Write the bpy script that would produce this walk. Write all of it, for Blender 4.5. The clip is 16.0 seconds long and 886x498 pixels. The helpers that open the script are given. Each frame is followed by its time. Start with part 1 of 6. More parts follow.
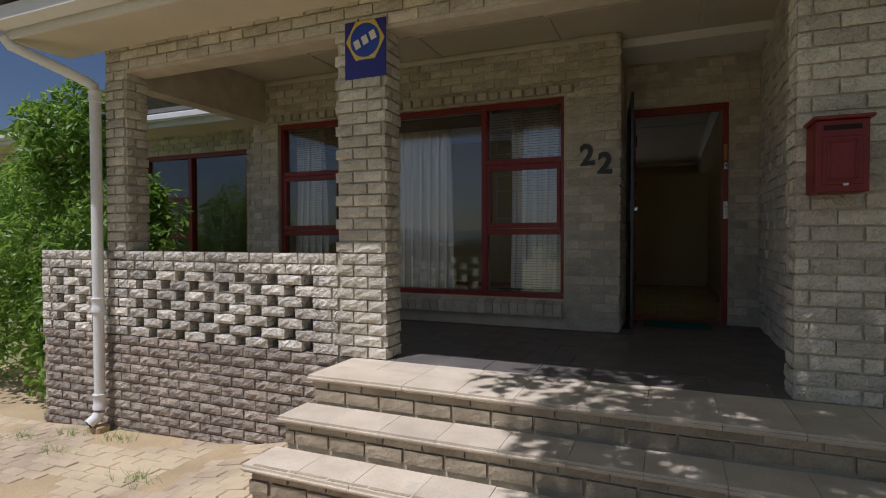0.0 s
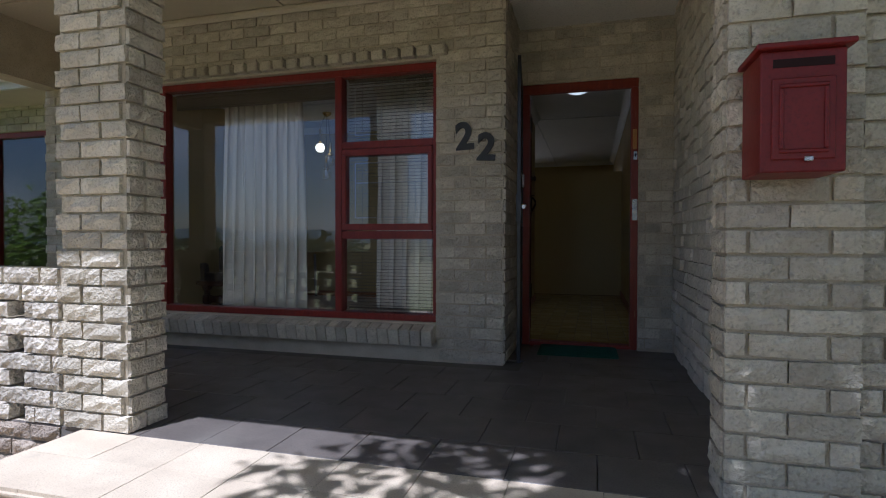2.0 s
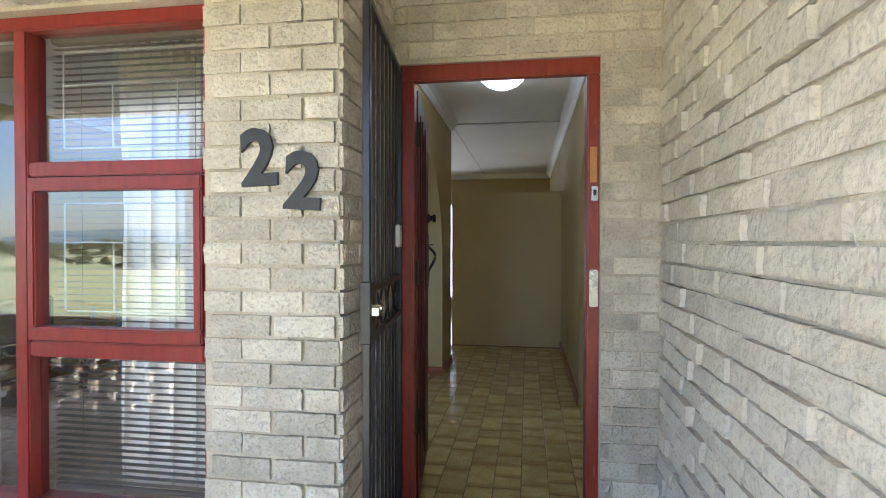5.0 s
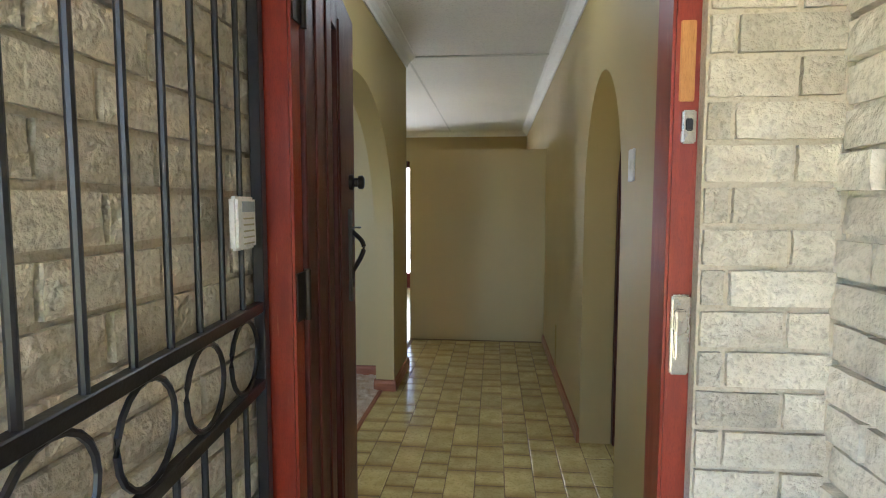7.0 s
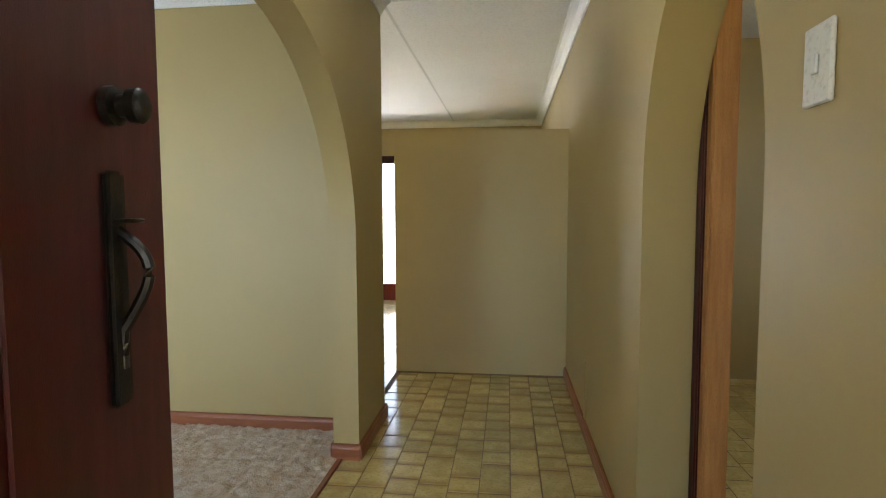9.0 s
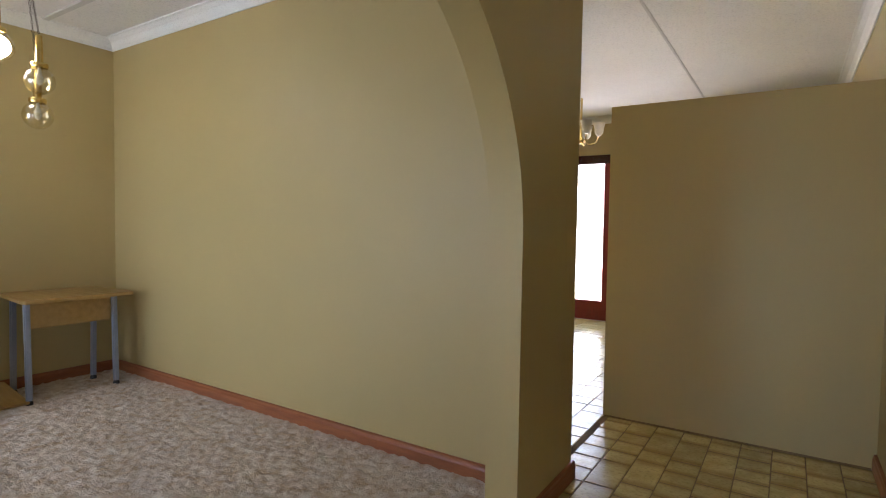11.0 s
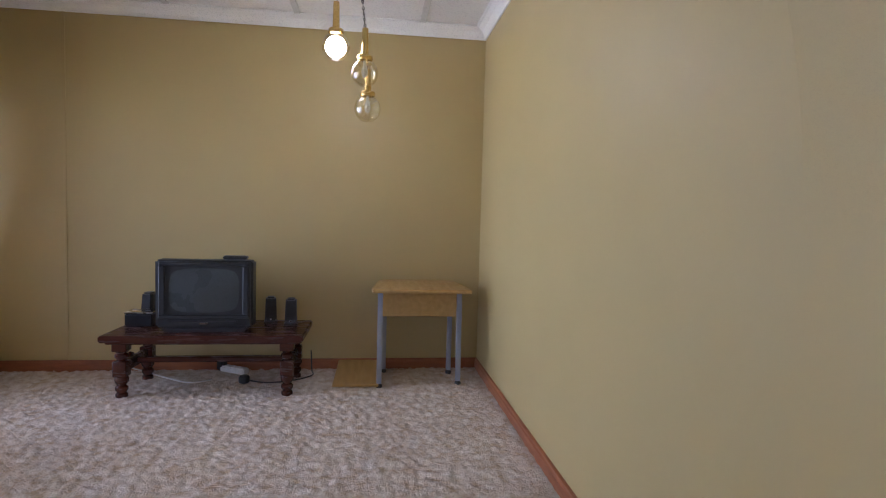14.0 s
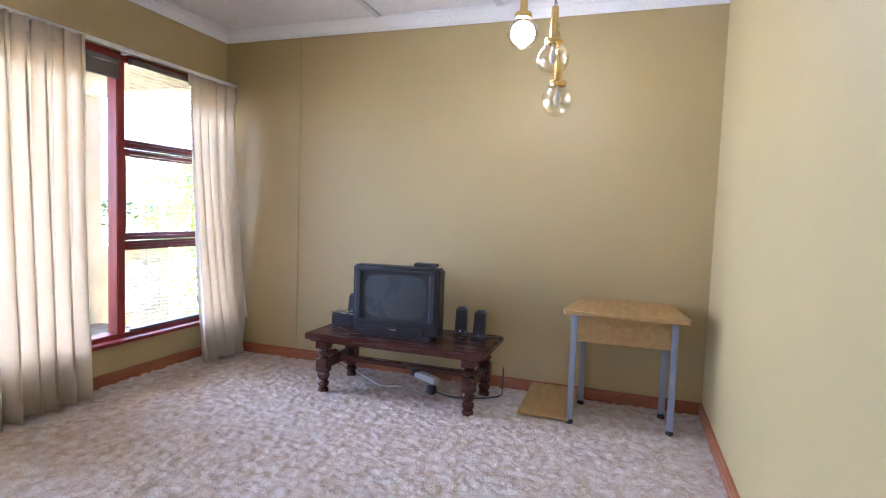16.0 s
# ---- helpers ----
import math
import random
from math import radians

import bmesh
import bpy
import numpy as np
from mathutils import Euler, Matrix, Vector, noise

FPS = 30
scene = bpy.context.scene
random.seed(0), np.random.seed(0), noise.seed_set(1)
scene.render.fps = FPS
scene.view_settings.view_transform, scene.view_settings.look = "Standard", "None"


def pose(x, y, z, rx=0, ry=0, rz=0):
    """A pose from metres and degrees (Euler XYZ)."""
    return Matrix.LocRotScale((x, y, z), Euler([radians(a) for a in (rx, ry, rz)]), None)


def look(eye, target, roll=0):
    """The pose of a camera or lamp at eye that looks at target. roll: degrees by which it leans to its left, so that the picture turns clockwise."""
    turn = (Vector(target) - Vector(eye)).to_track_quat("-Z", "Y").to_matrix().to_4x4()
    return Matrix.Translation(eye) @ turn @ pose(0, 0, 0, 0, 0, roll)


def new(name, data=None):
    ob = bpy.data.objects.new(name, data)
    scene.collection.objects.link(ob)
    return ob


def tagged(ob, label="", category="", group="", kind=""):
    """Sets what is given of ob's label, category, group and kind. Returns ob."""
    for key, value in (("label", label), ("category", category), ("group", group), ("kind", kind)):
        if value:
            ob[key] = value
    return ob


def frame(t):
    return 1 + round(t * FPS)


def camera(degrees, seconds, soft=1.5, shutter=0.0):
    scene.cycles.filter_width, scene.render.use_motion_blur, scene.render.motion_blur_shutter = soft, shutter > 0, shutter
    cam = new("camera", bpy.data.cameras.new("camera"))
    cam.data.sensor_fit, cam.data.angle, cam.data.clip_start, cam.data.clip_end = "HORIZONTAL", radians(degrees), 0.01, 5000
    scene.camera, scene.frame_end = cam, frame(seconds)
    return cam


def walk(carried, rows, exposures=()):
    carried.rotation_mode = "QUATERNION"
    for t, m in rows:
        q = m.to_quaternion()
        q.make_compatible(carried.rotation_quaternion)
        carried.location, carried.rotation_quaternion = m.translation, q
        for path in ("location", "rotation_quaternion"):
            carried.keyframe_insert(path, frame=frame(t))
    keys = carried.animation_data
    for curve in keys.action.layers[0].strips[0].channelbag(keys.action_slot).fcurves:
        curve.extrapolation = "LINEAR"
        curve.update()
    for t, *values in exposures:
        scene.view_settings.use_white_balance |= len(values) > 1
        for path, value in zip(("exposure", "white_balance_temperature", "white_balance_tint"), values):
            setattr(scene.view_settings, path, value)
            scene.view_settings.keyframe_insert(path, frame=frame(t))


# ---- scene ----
cam = camera(79.0, 16.0, soft=1.1)

PATH = [
    (0, (-0.061, -5.897, 0.856), (-0.83, -4.052, 0.814), -0.1),
    (0.5, (-0.042, -5.614, 0.839), (-0.778, -3.755, 0.794), -0.1),
    (1, (-0.015, -5.264, 0.865), (-0.675, -3.377, 0.825), 0.0),
    (1.5, (0.073, -4.893, 0.878), (-0.499, -2.977, 0.843), 0.0),
    (2, (0.135, -4.539, 0.876), (-0.399, -2.612, 0.843), 0.1),
    (2.5, (0.172, -4.078, 0.902), (-0.334, -2.144, 0.868), 0.0),
    (3, (0.206, -3.654, 0.963), (-0.274, -1.713, 0.932), -0.0),
    (3.5, (0.213, -3.338, 1.098), (-0.241, -1.39, 1.068), -0.0),
    (4, (0.177, -3.083, 1.208), (-0.237, -1.126, 1.181), 0.0),
    (4.5, (0.172, -2.834, 1.282), (-0.182, -0.866, 1.254), 0.1),
    (5, (0.165, -2.521, 1.331), (-0.146, -0.546, 1.303), 0.1),
    (7.3, (0.07, -0.963, 1.389), (-0.114, 1.022, 1.225), -0.0),
    (7.5, (0.084, -0.831, 1.39), (-0.099, 1.154, 1.228), -0.1),
    (8, (0.087, -0.526, 1.384), (-0.089, 1.459, 1.22), -0.1),
    (8.2, (0.072, -0.408, 1.384), (-0.096, 1.578, 1.219), -0.1),
    (10.3, (0.205, 0.591, 1.194), (-0.473, 2.472, 1.127), 0.4),
    (10.5, (0.192, 0.674, 1.202), (-0.593, 2.512, 1.127), 0.6),
    (11, (0.173, 0.888, 1.203), (-0.911, 2.567, 1.115), 0.9),
    (11.5, (0.078, 1.0, 1.238), (-1.178, 2.551, 1.12), 1.0),
    (12, (0.063, 1.235, 1.19), (-1.408, 2.586, 1.091), 1.4),
    (12.5, (0.034, 1.427, 1.201), (-1.615, 2.552, 1.082), 1.2),
    (13, (-0.066, 1.676, 1.18), (-1.861, 2.55, 1.065), 1.6),
    (13.5, (-0.166, 1.908, 1.215), (-2.067, 2.513, 1.082), 2.0),
    (14, (-0.26, 2.268, 1.167), (-2.241, 2.521, 1.055), 1.5),
    (14.5, (-0.401, 2.37, 1.174), (-2.397, 2.404, 1.06), 2.2),
    (15, (-0.53, 2.466, 1.156), (-2.518, 2.28, 1.052), 1.8),
    (15.5, (-0.653, 2.571, 1.168), (-2.599, 2.119, 1.065), 2.1),
    (16, (-0.704, 2.574, 1.217), (-2.593, 1.931, 1.083), 2.1),
]
EXPOSURE = [(0.0, -0.4, 5650, 18), (1.0, -0.1, 5500, 18), (1.5, -0.05, 5400, 18), (2.5, 0.75, 4950, 20), (3.0, 1.35, 4850, 18), (3.5, 1.85, 4900, 17), (4.5, 2.65, 5100, 18), (5.0, 3.15, 5150, 15), (7.3, 4.0, 5350, 11), (8.2, 4.2, 5550, 9), (10.3, 4.25, 5750, 16), (11.0, 3.95, 5750, 20), (12.0, 3.8, 5750, 22), (13.0, 3.82, 5600, 25), (13.5, 3.95, 5400, 26), (14.0, 4.1, 5300, 30), (15.0, 4.6, 5100, 31), (16.0, 4.98, 4900, 30)]
walk(cam, [(t, look(eye, target, roll)) for t, eye, target, roll in PATH], EXPOSURE)

# ---- light ----
SUN_EL, SUN_AZ = 67.8, 205.0          # degrees; azimuth clockwise from +y
world = bpy.data.worlds.new("sky")
scene.world = world
world.use_nodes = True
wn = world.node_tree.nodes
wl = world.node_tree.links
sky = wn.new("ShaderNodeTexSky")
sky.sky_type = "NISHITA"
sky.sun_disc = False
sky.sun_elevation = radians(SUN_EL)
sky.sun_rotation = radians(SUN_AZ)
sky.dust_density = 0.7
sky.ozone_density = 1.6
wn["Background"].inputs[1].default_value = 0.05
# drifting white cloud over the blue
cloud_at, cloud, cloud_edge, cloud_mix = wn.new("ShaderNodeTexCoord"), wn.new("ShaderNodeTexNoise"), wn.new("ShaderNodeMapRange"), wn.new("ShaderNodeMix")
cloud.inputs["Scale"].default_value, cloud.inputs["Detail"].default_value = 2.6, 6.0
cloud_edge.inputs["From Min"].default_value, cloud_edge.inputs["From Max"].default_value = 0.47, 0.68
cloud_mix.data_type = "RGBA"
cloud_mix.inputs["B"].default_value = (13.0, 13.6, 14.2, 1)
wl.new(cloud_at.outputs["Generated"], cloud.inputs["Vector"])
wl.new(cloud.outputs["Fac"], cloud_edge.inputs["Value"])
wl.new(cloud_edge.outputs[0], cloud_mix.inputs["Factor"])
wl.new(sky.outputs[0], cloud_mix.inputs["A"])
wl.new(cloud_mix.outputs["Result"], wn["Background"].inputs[0])
sun = new("sun", bpy.data.lights.new("sun", "SUN"))
sun.data.energy = 5.0
sun.data.angle = radians(0.55)
sun.data.color = (1.0, 0.95, 0.87)
sun_way = Vector((math.sin(radians(SUN_AZ)) * math.cos(radians(SUN_EL)), math.cos(radians(SUN_AZ)) * math.cos(radians(SUN_EL)), math.sin(radians(SUN_EL))))
sun.matrix_world = look(sun_way * 30, (0, 0, 0))


def area_light(name, m, sx, sy, power, color=(1, 1, 1), spread=180):
    ob = new(name, bpy.data.lights.new(name, "AREA"))
    ob.data.shape = "RECTANGLE"
    ob.data.size, ob.data.size_y, ob.data.energy, ob.data.color = sx, sy, power, color
    ob.data.spread = radians(spread)
    ob.matrix_world = m
    return ob


# daylight through the openings
area_light("window_daylight", look((-2.65, -0.56, 1.12), (-2.65, 3.0, 1.12)), 3.2, 1.6, 3.0, (0.78, 0.90, 1.0), 88)
area_light("patio_daylight", look((-2.6, 7.72, 1.15), (-2.1, 2.8, 0.4)), 1.7, 1.9, 0.9, (0.86, 0.94, 1.0))
area_light("kitchen_daylight", look((3.3, 1.8, 1.5), (0.0, 1.6, 1.2)), 1.4, 1.1, 0.8, (0.95, 0.98, 1.0))


# ---- mesh helpers ----
def box(bm, x0, x1, y0, y1, z0, z1, r=0.0, seg=1):
    """A box in bm, with rounded edges where r is given."""
    b = bmesh.new()
    bmesh.ops.create_cube(b, size=1)
    for v in b.verts:
        v.co = Vector(((x0 + x1) / 2 + v.co.x * (x1 - x0), (y0 + y1) / 2 + v.co.y * (y1 - y0), (z0 + z1) / 2 + v.co.z * (z1 - z0)))
    if r > 0:
        bmesh.ops.bevel(b, geom=b.edges[:], offset=r, segments=seg, affect="EDGES", clamp_overlap=True)
    merge(bm, b)
    return bm


def merge(bm, b, m=None):
    if m is not None:
        b.transform(m)
    t = bpy.data.meshes.new("tmp")
    b.to_mesh(t)
    bm.from_mesh(t)
    bpy.data.meshes.remove(t)
    b.free()


def tube(bm, a, b, r0, r1=None, n=12):
    """A round bar from a to b."""
    r1 = r0 if r1 is None else r1
    a, b = Vector(a), Vector(b)
    c = bmesh.new()
    bmesh.ops.create_cone(c, cap_ends=True, segments=n, radius1=r0, radius2=r1, depth=(b - a).length)
    m = Matrix.Translation((a + b) / 2) @ (b - a).to_track_quat("Z", "Y").to_matrix().to_4x4()
    merge(bm, c, m)
    return bm


def lathe(bm, profile, n=20, at=(0, 0, 0)):
    """A turned shape: rows of (radius, z)."""
    b = bmesh.new()
    rings = []
    for r, z in profile:
        rings.append([b.verts.new((max(r, 1e-4) * math.cos(2 * math.pi * k / n), max(r, 1e-4) * math.sin(2 * math.pi * k / n), z)) for k in range(n)])
    for lo, hi in zip(rings, rings[1:]):
        for k in range(n):
            b.faces.new((lo[k], lo[(k + 1) % n], hi[(k + 1) % n], hi[k]))
    b.faces.new(rings[0][::-1])
    b.faces.new(rings[-1])
    merge(bm, b, Matrix.Translation(at))
    return bm


def sweep(bm, pts, r, n=8):
    """A round bar bent along points."""
    b = bmesh.new()
    pts = [Vector(p) for p in pts]
    rings = []
    for i, p in enumerate(pts):
        d = (pts[min(i + 1, len(pts) - 1)] - pts[max(i - 1, 0)]).normalized()
        q = d.to_track_quat("Z", "Y")
        rings.append([b.verts.new(p + q @ Vector((r * math.cos(2 * math.pi * k / n), r * math.sin(2 * math.pi * k / n), 0))) for k in range(n)])
    for lo, hi in zip(rings, rings[1:]):
        for k in range(n):
            b.faces.new((lo[k], lo[(k + 1) % n], hi[(k + 1) % n], hi[k]))
    b.faces.new(rings[0][::-1])
    b.faces.new(rings[-1])
    merge(bm, b)
    return bm


def make(name, bm, material, smooth=False):
    me = bpy.data.meshes.new(name)
    bmesh.ops.recalc_face_normals(bm, faces=bm.faces[:])
    bm.to_mesh(me)
    bm.free()
    if smooth:
        for p in me.polygons:
            p.use_smooth = True
        me.set_sharp_from_angle(angle=radians(40))
    me.materials.append(material)
    return new(name, me)


def part(name, bm, material, parent, label="", smooth=False):
    ob = make(name, bm, material, smooth)
    ob.parent = parent
    if label:
        tagged(ob, label)
    return ob


def thing(name, label, category, group="", at=(0, 0, 0), rz=0.0):
    ob = new(name)
    ob.empty_display_size = 0.1
    ob.matrix_world = pose(*at, 0, 0, rz)
    return tagged(ob, label, category, group)


def structure(name, bm, material, label, category="", smooth=False):
    return tagged(make(name, bm, material, smooth), label, category, kind="structure")


def wall(name, axis, p0, p1, u0, u1, z0, z1, holes, material, label):
    """An upright wall between the planes axis = p0 and p1, with rectangular holes (u0, u1, z0, z1) through it."""
    us = sorted({u0, u1, *[h[0] for h in holes], *[h[1] for h in holes]})
    zs = sorted({z0, z1, *[h[2] for h in holes], *[h[3] for h in holes]})
    us = [u for u in us if u0 <= u <= u1]
    zs = [z for z in zs if z0 <= z <= z1]
    solid = {}
    for i in range(len(us) - 1):
        for k in range(len(zs) - 1):
            cu, cz = (us[i] + us[i + 1]) / 2, (zs[k] + zs[k + 1]) / 2
            solid[i, k] = not any(h[0] < cu < h[1] and h[2] < cz < h[3] for h in holes)
    bm = bmesh.new()
    at = (lambda u, p, z: (u, p, z)) if axis == "y" else (lambda u, p, z: (p, u, z))

    def face(*co):
        bm.faces.new([bm.verts.new(at(*c)) for c in co])
    for (i, k), s in solid.items():
        if not s:
            continue
        a, b, c, d = us[i], us[i + 1], zs[k], zs[k + 1]
        face((a, p0, c), (b, p0, c), (b, p0, d), (a, p0, d))
        face((a, p1, c), (a, p1, d), (b, p1, d), (b, p1, c))
        if not solid.get((i - 1, k)):
            face((a, p0, c), (a, p0, d), (a, p1, d), (a, p1, c))
        if not solid.get((i + 1, k)):
            face((b, p0, c), (b, p1, c), (b, p1, d), (b, p0, d))
        if not solid.get((i, k - 1)):
            face((a, p0, c), (a, p1, c), (b, p1, c), (b, p0, c))
        if not solid.get((i, k + 1)):
            face((a, p0, d), (b, p0, d), (b, p1, d), (a, p1, d))
    bmesh.ops.remove_doubles(bm, verts=bm.verts[:], dist=1e-5)
    return structure(name, bm, material, label, "wall")


def arch_wall(name, p0, p1, u0, u1, z1, centre, half, spring, rise, material, label):
    """A wall across x from p0 to p1 with one arched opening from the floor."""
    pts = [(u0, 0), (centre - half, 0)]
    for k in range(0, 97):
        a = math.pi - math.pi * k / 96
        pts.append((centre + half * math.cos(a), spring + rise * math.sin(a)))
    pts += [(centre + half, 0), (u1, 0), (u1, z1), (u0, z1)]
    bm = bmesh.new()
    f = bm.faces.new([bm.verts.new((p0, u, z)) for u, z in pts])
    r = bmesh.ops.extrude_face_region(bm, geom=[f])
    for v in r["geom"]:
        if isinstance(v, bmesh.types.BMVert):
            v.co.x = p1
    return structure(name, bm, material, label, "wall")


# ---- materials ----
def material(name, color, rough=0.6, color2=None, scale=8.0, fine=90.0, bump=0.15, metal=0.0, by_object=0.0, by_island=0.0, dirt=None, dirt_scale=1.2, dirt_at=0.55, spec=0.5, stretch=None, deep=0.004):
    """A surface with coarse and fine variation in colour and relief, in metres."""
    m = bpy.data.materials.new(name)
    m.use_nodes = True
    n, l = m.node_tree.nodes, m.node_tree.links
    b = n["Principled BSDF"]
    geo = n.new("ShaderNodeNewGeometry")
    src = geo.outputs["Position"]
    if stretch:
        mp = n.new("ShaderNodeMapping")
        mp.inputs["Scale"].default_value = stretch
        l.new(src, mp.inputs["Vector"])
        src = mp.outputs[0]

    def noise_tex(s, detail=4.0):
        t = n.new("ShaderNodeTexNoise")
        t.inputs["Scale"].default_value, t.inputs["Detail"].default_value = s, detail
        l.new(src, t.inputs["Vector"])
        return t.outputs["Fac"]

    def mix(fac, a, c):
        x = n.new("ShaderNodeMix")
        x.data_type = "RGBA"
        for sock, v in ((x.inputs["Factor"], fac), (x.inputs["A"], a), (x.inputs["B"], c)):
            if isinstance(v, bpy.types.NodeSocket):
                l.new(v, sock)
            elif isinstance(v, (int, float)):
                sock.default_value = v
            else:
                sock.default_value = (*v, 1)
        return x.outputs["Result"]

    def ramp(fac, lo, hi):
        r = n.new("ShaderNodeMapRange")
        r.inputs["From Min"].default_value, r.inputs["From Max"].default_value = lo, hi
        l.new(fac, r.inputs["Value"])
        return r.outputs["Result"]
    color2 = color2 or tuple(c * 0.72 for c in color)
    coarse, tiny = noise_tex(scale), noise_tex(fine, 3.0)
    out = mix(ramp(coarse, 0.32, 0.68), color, color2)
    dark = tuple(c * 0.75 for c in color2)
    out = mix(ramp(tiny, 0.5, 0.8), out, dark)
    if by_object or by_island:
        if by_object:
            r = n.new("ShaderNodeObjectInfo").outputs["Random"]
        else:
            r = geo.outputs["Random Per Island"]
        k = n.new("ShaderNodeHueSaturation")
        v = n.new("ShaderNodeMapRange")
        amount = by_object or by_island
        v.inputs["To Min"].default_value, v.inputs["To Max"].default_value = 1 - amount, 1 + amount
        l.new(r, v.inputs["Value"])
        l.new(v.outputs[0], k.inputs["Value"])
        l.new(out, k.inputs["Color"])
        out = k.outputs["Color"]
    if dirt:
        out = mix(ramp(noise_tex(dirt_scale, 5.0), dirt_at, dirt_at + 0.22), out, dirt)
    l.new(out, b.inputs["Base Color"])
    ro = n.new("ShaderNodeMapRange")
    ro.inputs["To Min"].default_value, ro.inputs["To Max"].default_value = max(rough - 0.08, 0.02), min(rough + 0.1, 1)
    l.new(coarse, ro.inputs["Value"])
    l.new(ro.outputs[0], b.inputs["Roughness"])
    b.inputs["Metallic"].default_value = metal
    b.inputs["Specular IOR Level"].default_value = spec
    if bump:
        bp = n.new("ShaderNodeBump")
        bp.inputs["Strength"].default_value, bp.inputs["Distance"].default_value = min(bump, 1), deep
        l.new(tiny, bp.inputs["Height"])
        l.new(bp.outputs[0], b.inputs["Normal"])
    return m


def glass_material(name, tint=(1, 1, 1), rough=0.0, ior=1.5):
    m = bpy.data.materials.new(name)
    m.use_nodes = True
    n, l = m.node_tree.nodes, m.node_tree.links
    n.remove(n["Principled BSDF"])
    gloss, clear, mixer = n.new("ShaderNodeBsdfGlossy"), n.new("ShaderNodeBsdfTransparent"), n.new("ShaderNodeMixShader")
    facing, power, span = n.new("ShaderNodeLayerWeight"), n.new("ShaderNodeMath"), n.new("ShaderNodeMapRange")
    facing.inputs["Blend"].default_value = 0.5
    power.operation = "POWER"
    power.inputs[1].default_value = 5.0
    base = ((ior - 1) / (ior + 1)) ** 2
    span.inputs["To Min"].default_value, span.inputs["To Max"].default_value = base, 1.0
    l.new(facing.outputs["Facing"], power.inputs[0])
    l.new(power.outputs[0], span.inputs["Value"])
    gloss.inputs["Roughness"].default_value = rough
    clear.inputs["Color"].default_value = (*tint, 1)
    l.new(span.outputs[0], mixer.inputs[0])
    l.new(clear.outputs[0], mixer.inputs[1])
    l.new(gloss.outputs[0], mixer.inputs[2])
    l.new(mixer.outputs[0], n["Material Output"].inputs[0])
    return m


def cloth_material(name, color, through_color, share=0.45):
    m = material(name, color, 0.9, tuple(c * 0.9 for c in color), 30, 500, 0.2)
    n, l = m.node_tree.nodes, m.node_tree.links
    t, x = n.new("ShaderNodeBsdfTranslucent"), n.new("ShaderNodeMixShader")
    t.inputs["Color"].default_value = (*through_color, 1)
    x.inputs[0].default_value = share
    l.new(n["Principled BSDF"].outputs[0], x.inputs[1])
    l.new(t.outputs[0], x.inputs[2])
    l.new(x.outputs[0], n["Material Output"].inputs[0])
    return m


def glow_material(name, color, strength):
    m = bpy.data.materials.new(name)
    m.use_nodes = True
    b = m.node_tree.nodes["Principled BSDF"]
    b.inputs["Base Color"].default_value = (*color, 1)
    b.inputs["Emission Color"].default_value = (*color, 1)
    b.inputs["Emission Strength"].default_value = strength
    return m


M_BRICK = material("rock_face_brick", (0.66, 0.605, 0.49), 0.9, (0.52, 0.465, 0.365), 9, 75, 1.0, by_object=0.2, dirt=(0.44, 0.38, 0.27), dirt_scale=1.6, dirt_at=0.58, deep=0.012)
M_BRICK_PALE = material("whitewashed_brick", (0.77, 0.715, 0.61), 0.85, (0.67, 0.615, 0.51), 7, 60, 0.8, by_object=0.12, dirt=(0.5, 0.46, 0.38), dirt_scale=2.0, dirt_at=0.6, deep=0.008)
M_BRICK_JOIN = material("rock_face_brick_far", (0.66, 0.605, 0.49), 0.9, (0.52, 0.465, 0.365), 9, 75, 1.0, by_island=0.2, deep=0.012)
# parapet copy of the brick, base colour raised to carry extra sunlight
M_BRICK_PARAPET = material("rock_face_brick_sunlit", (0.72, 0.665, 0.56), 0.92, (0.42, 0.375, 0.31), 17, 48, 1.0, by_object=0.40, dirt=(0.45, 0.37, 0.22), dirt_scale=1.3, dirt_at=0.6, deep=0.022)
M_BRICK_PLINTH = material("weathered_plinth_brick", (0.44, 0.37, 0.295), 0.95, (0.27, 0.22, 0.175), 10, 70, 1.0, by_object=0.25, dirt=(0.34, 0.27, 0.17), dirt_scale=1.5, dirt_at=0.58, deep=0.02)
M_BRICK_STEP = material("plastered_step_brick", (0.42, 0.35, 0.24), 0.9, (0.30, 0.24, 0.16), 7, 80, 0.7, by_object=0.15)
M_MORTAR = material("mortar", (0.61, 0.54, 0.42), 0.95, (0.48, 0.415, 0.305), 6, 120, 0.7)
M_STEP_TILE = material("sandy_step_tile", (0.64, 0.55, 0.42), 0.8, (0.53, 0.445, 0.335), 5, 160, 0.4, by_object=0.08, dirt=(0.33, 0.29, 0.23), dirt_scale=3, dirt_at=0.6)
M_PORCH_TILE = material("dark_slate_tile", (0.165, 0.145, 0.13), 0.42, (0.125, 0.11, 0.10), 6, 120, 0.25, by_object=0.08, dirt=(0.19, 0.175, 0.155), dirt_scale=2.2, dirt_at=0.58)
M_PORCH_JOINT = material("dusty_porch_joint", (0.24, 0.22, 0.19), 0.9, (0.12, 0.11, 0.10), 2.5, 100, 0.2)
M_PAVER = material("clay_paver", (0.47, 0.37, 0.25), 0.95, (0.36, 0.28, 0.19), 4, 110, 0.6, by_object=0.15, dirt=(0.55, 0.44, 0.28), dirt_scale=1.4, dirt_at=0.42)
M_SAND = material("sandy_soil", (0.48, 0.36, 0.205), 0.98, (0.37, 0.275, 0.155), 2, 60, 0.8)
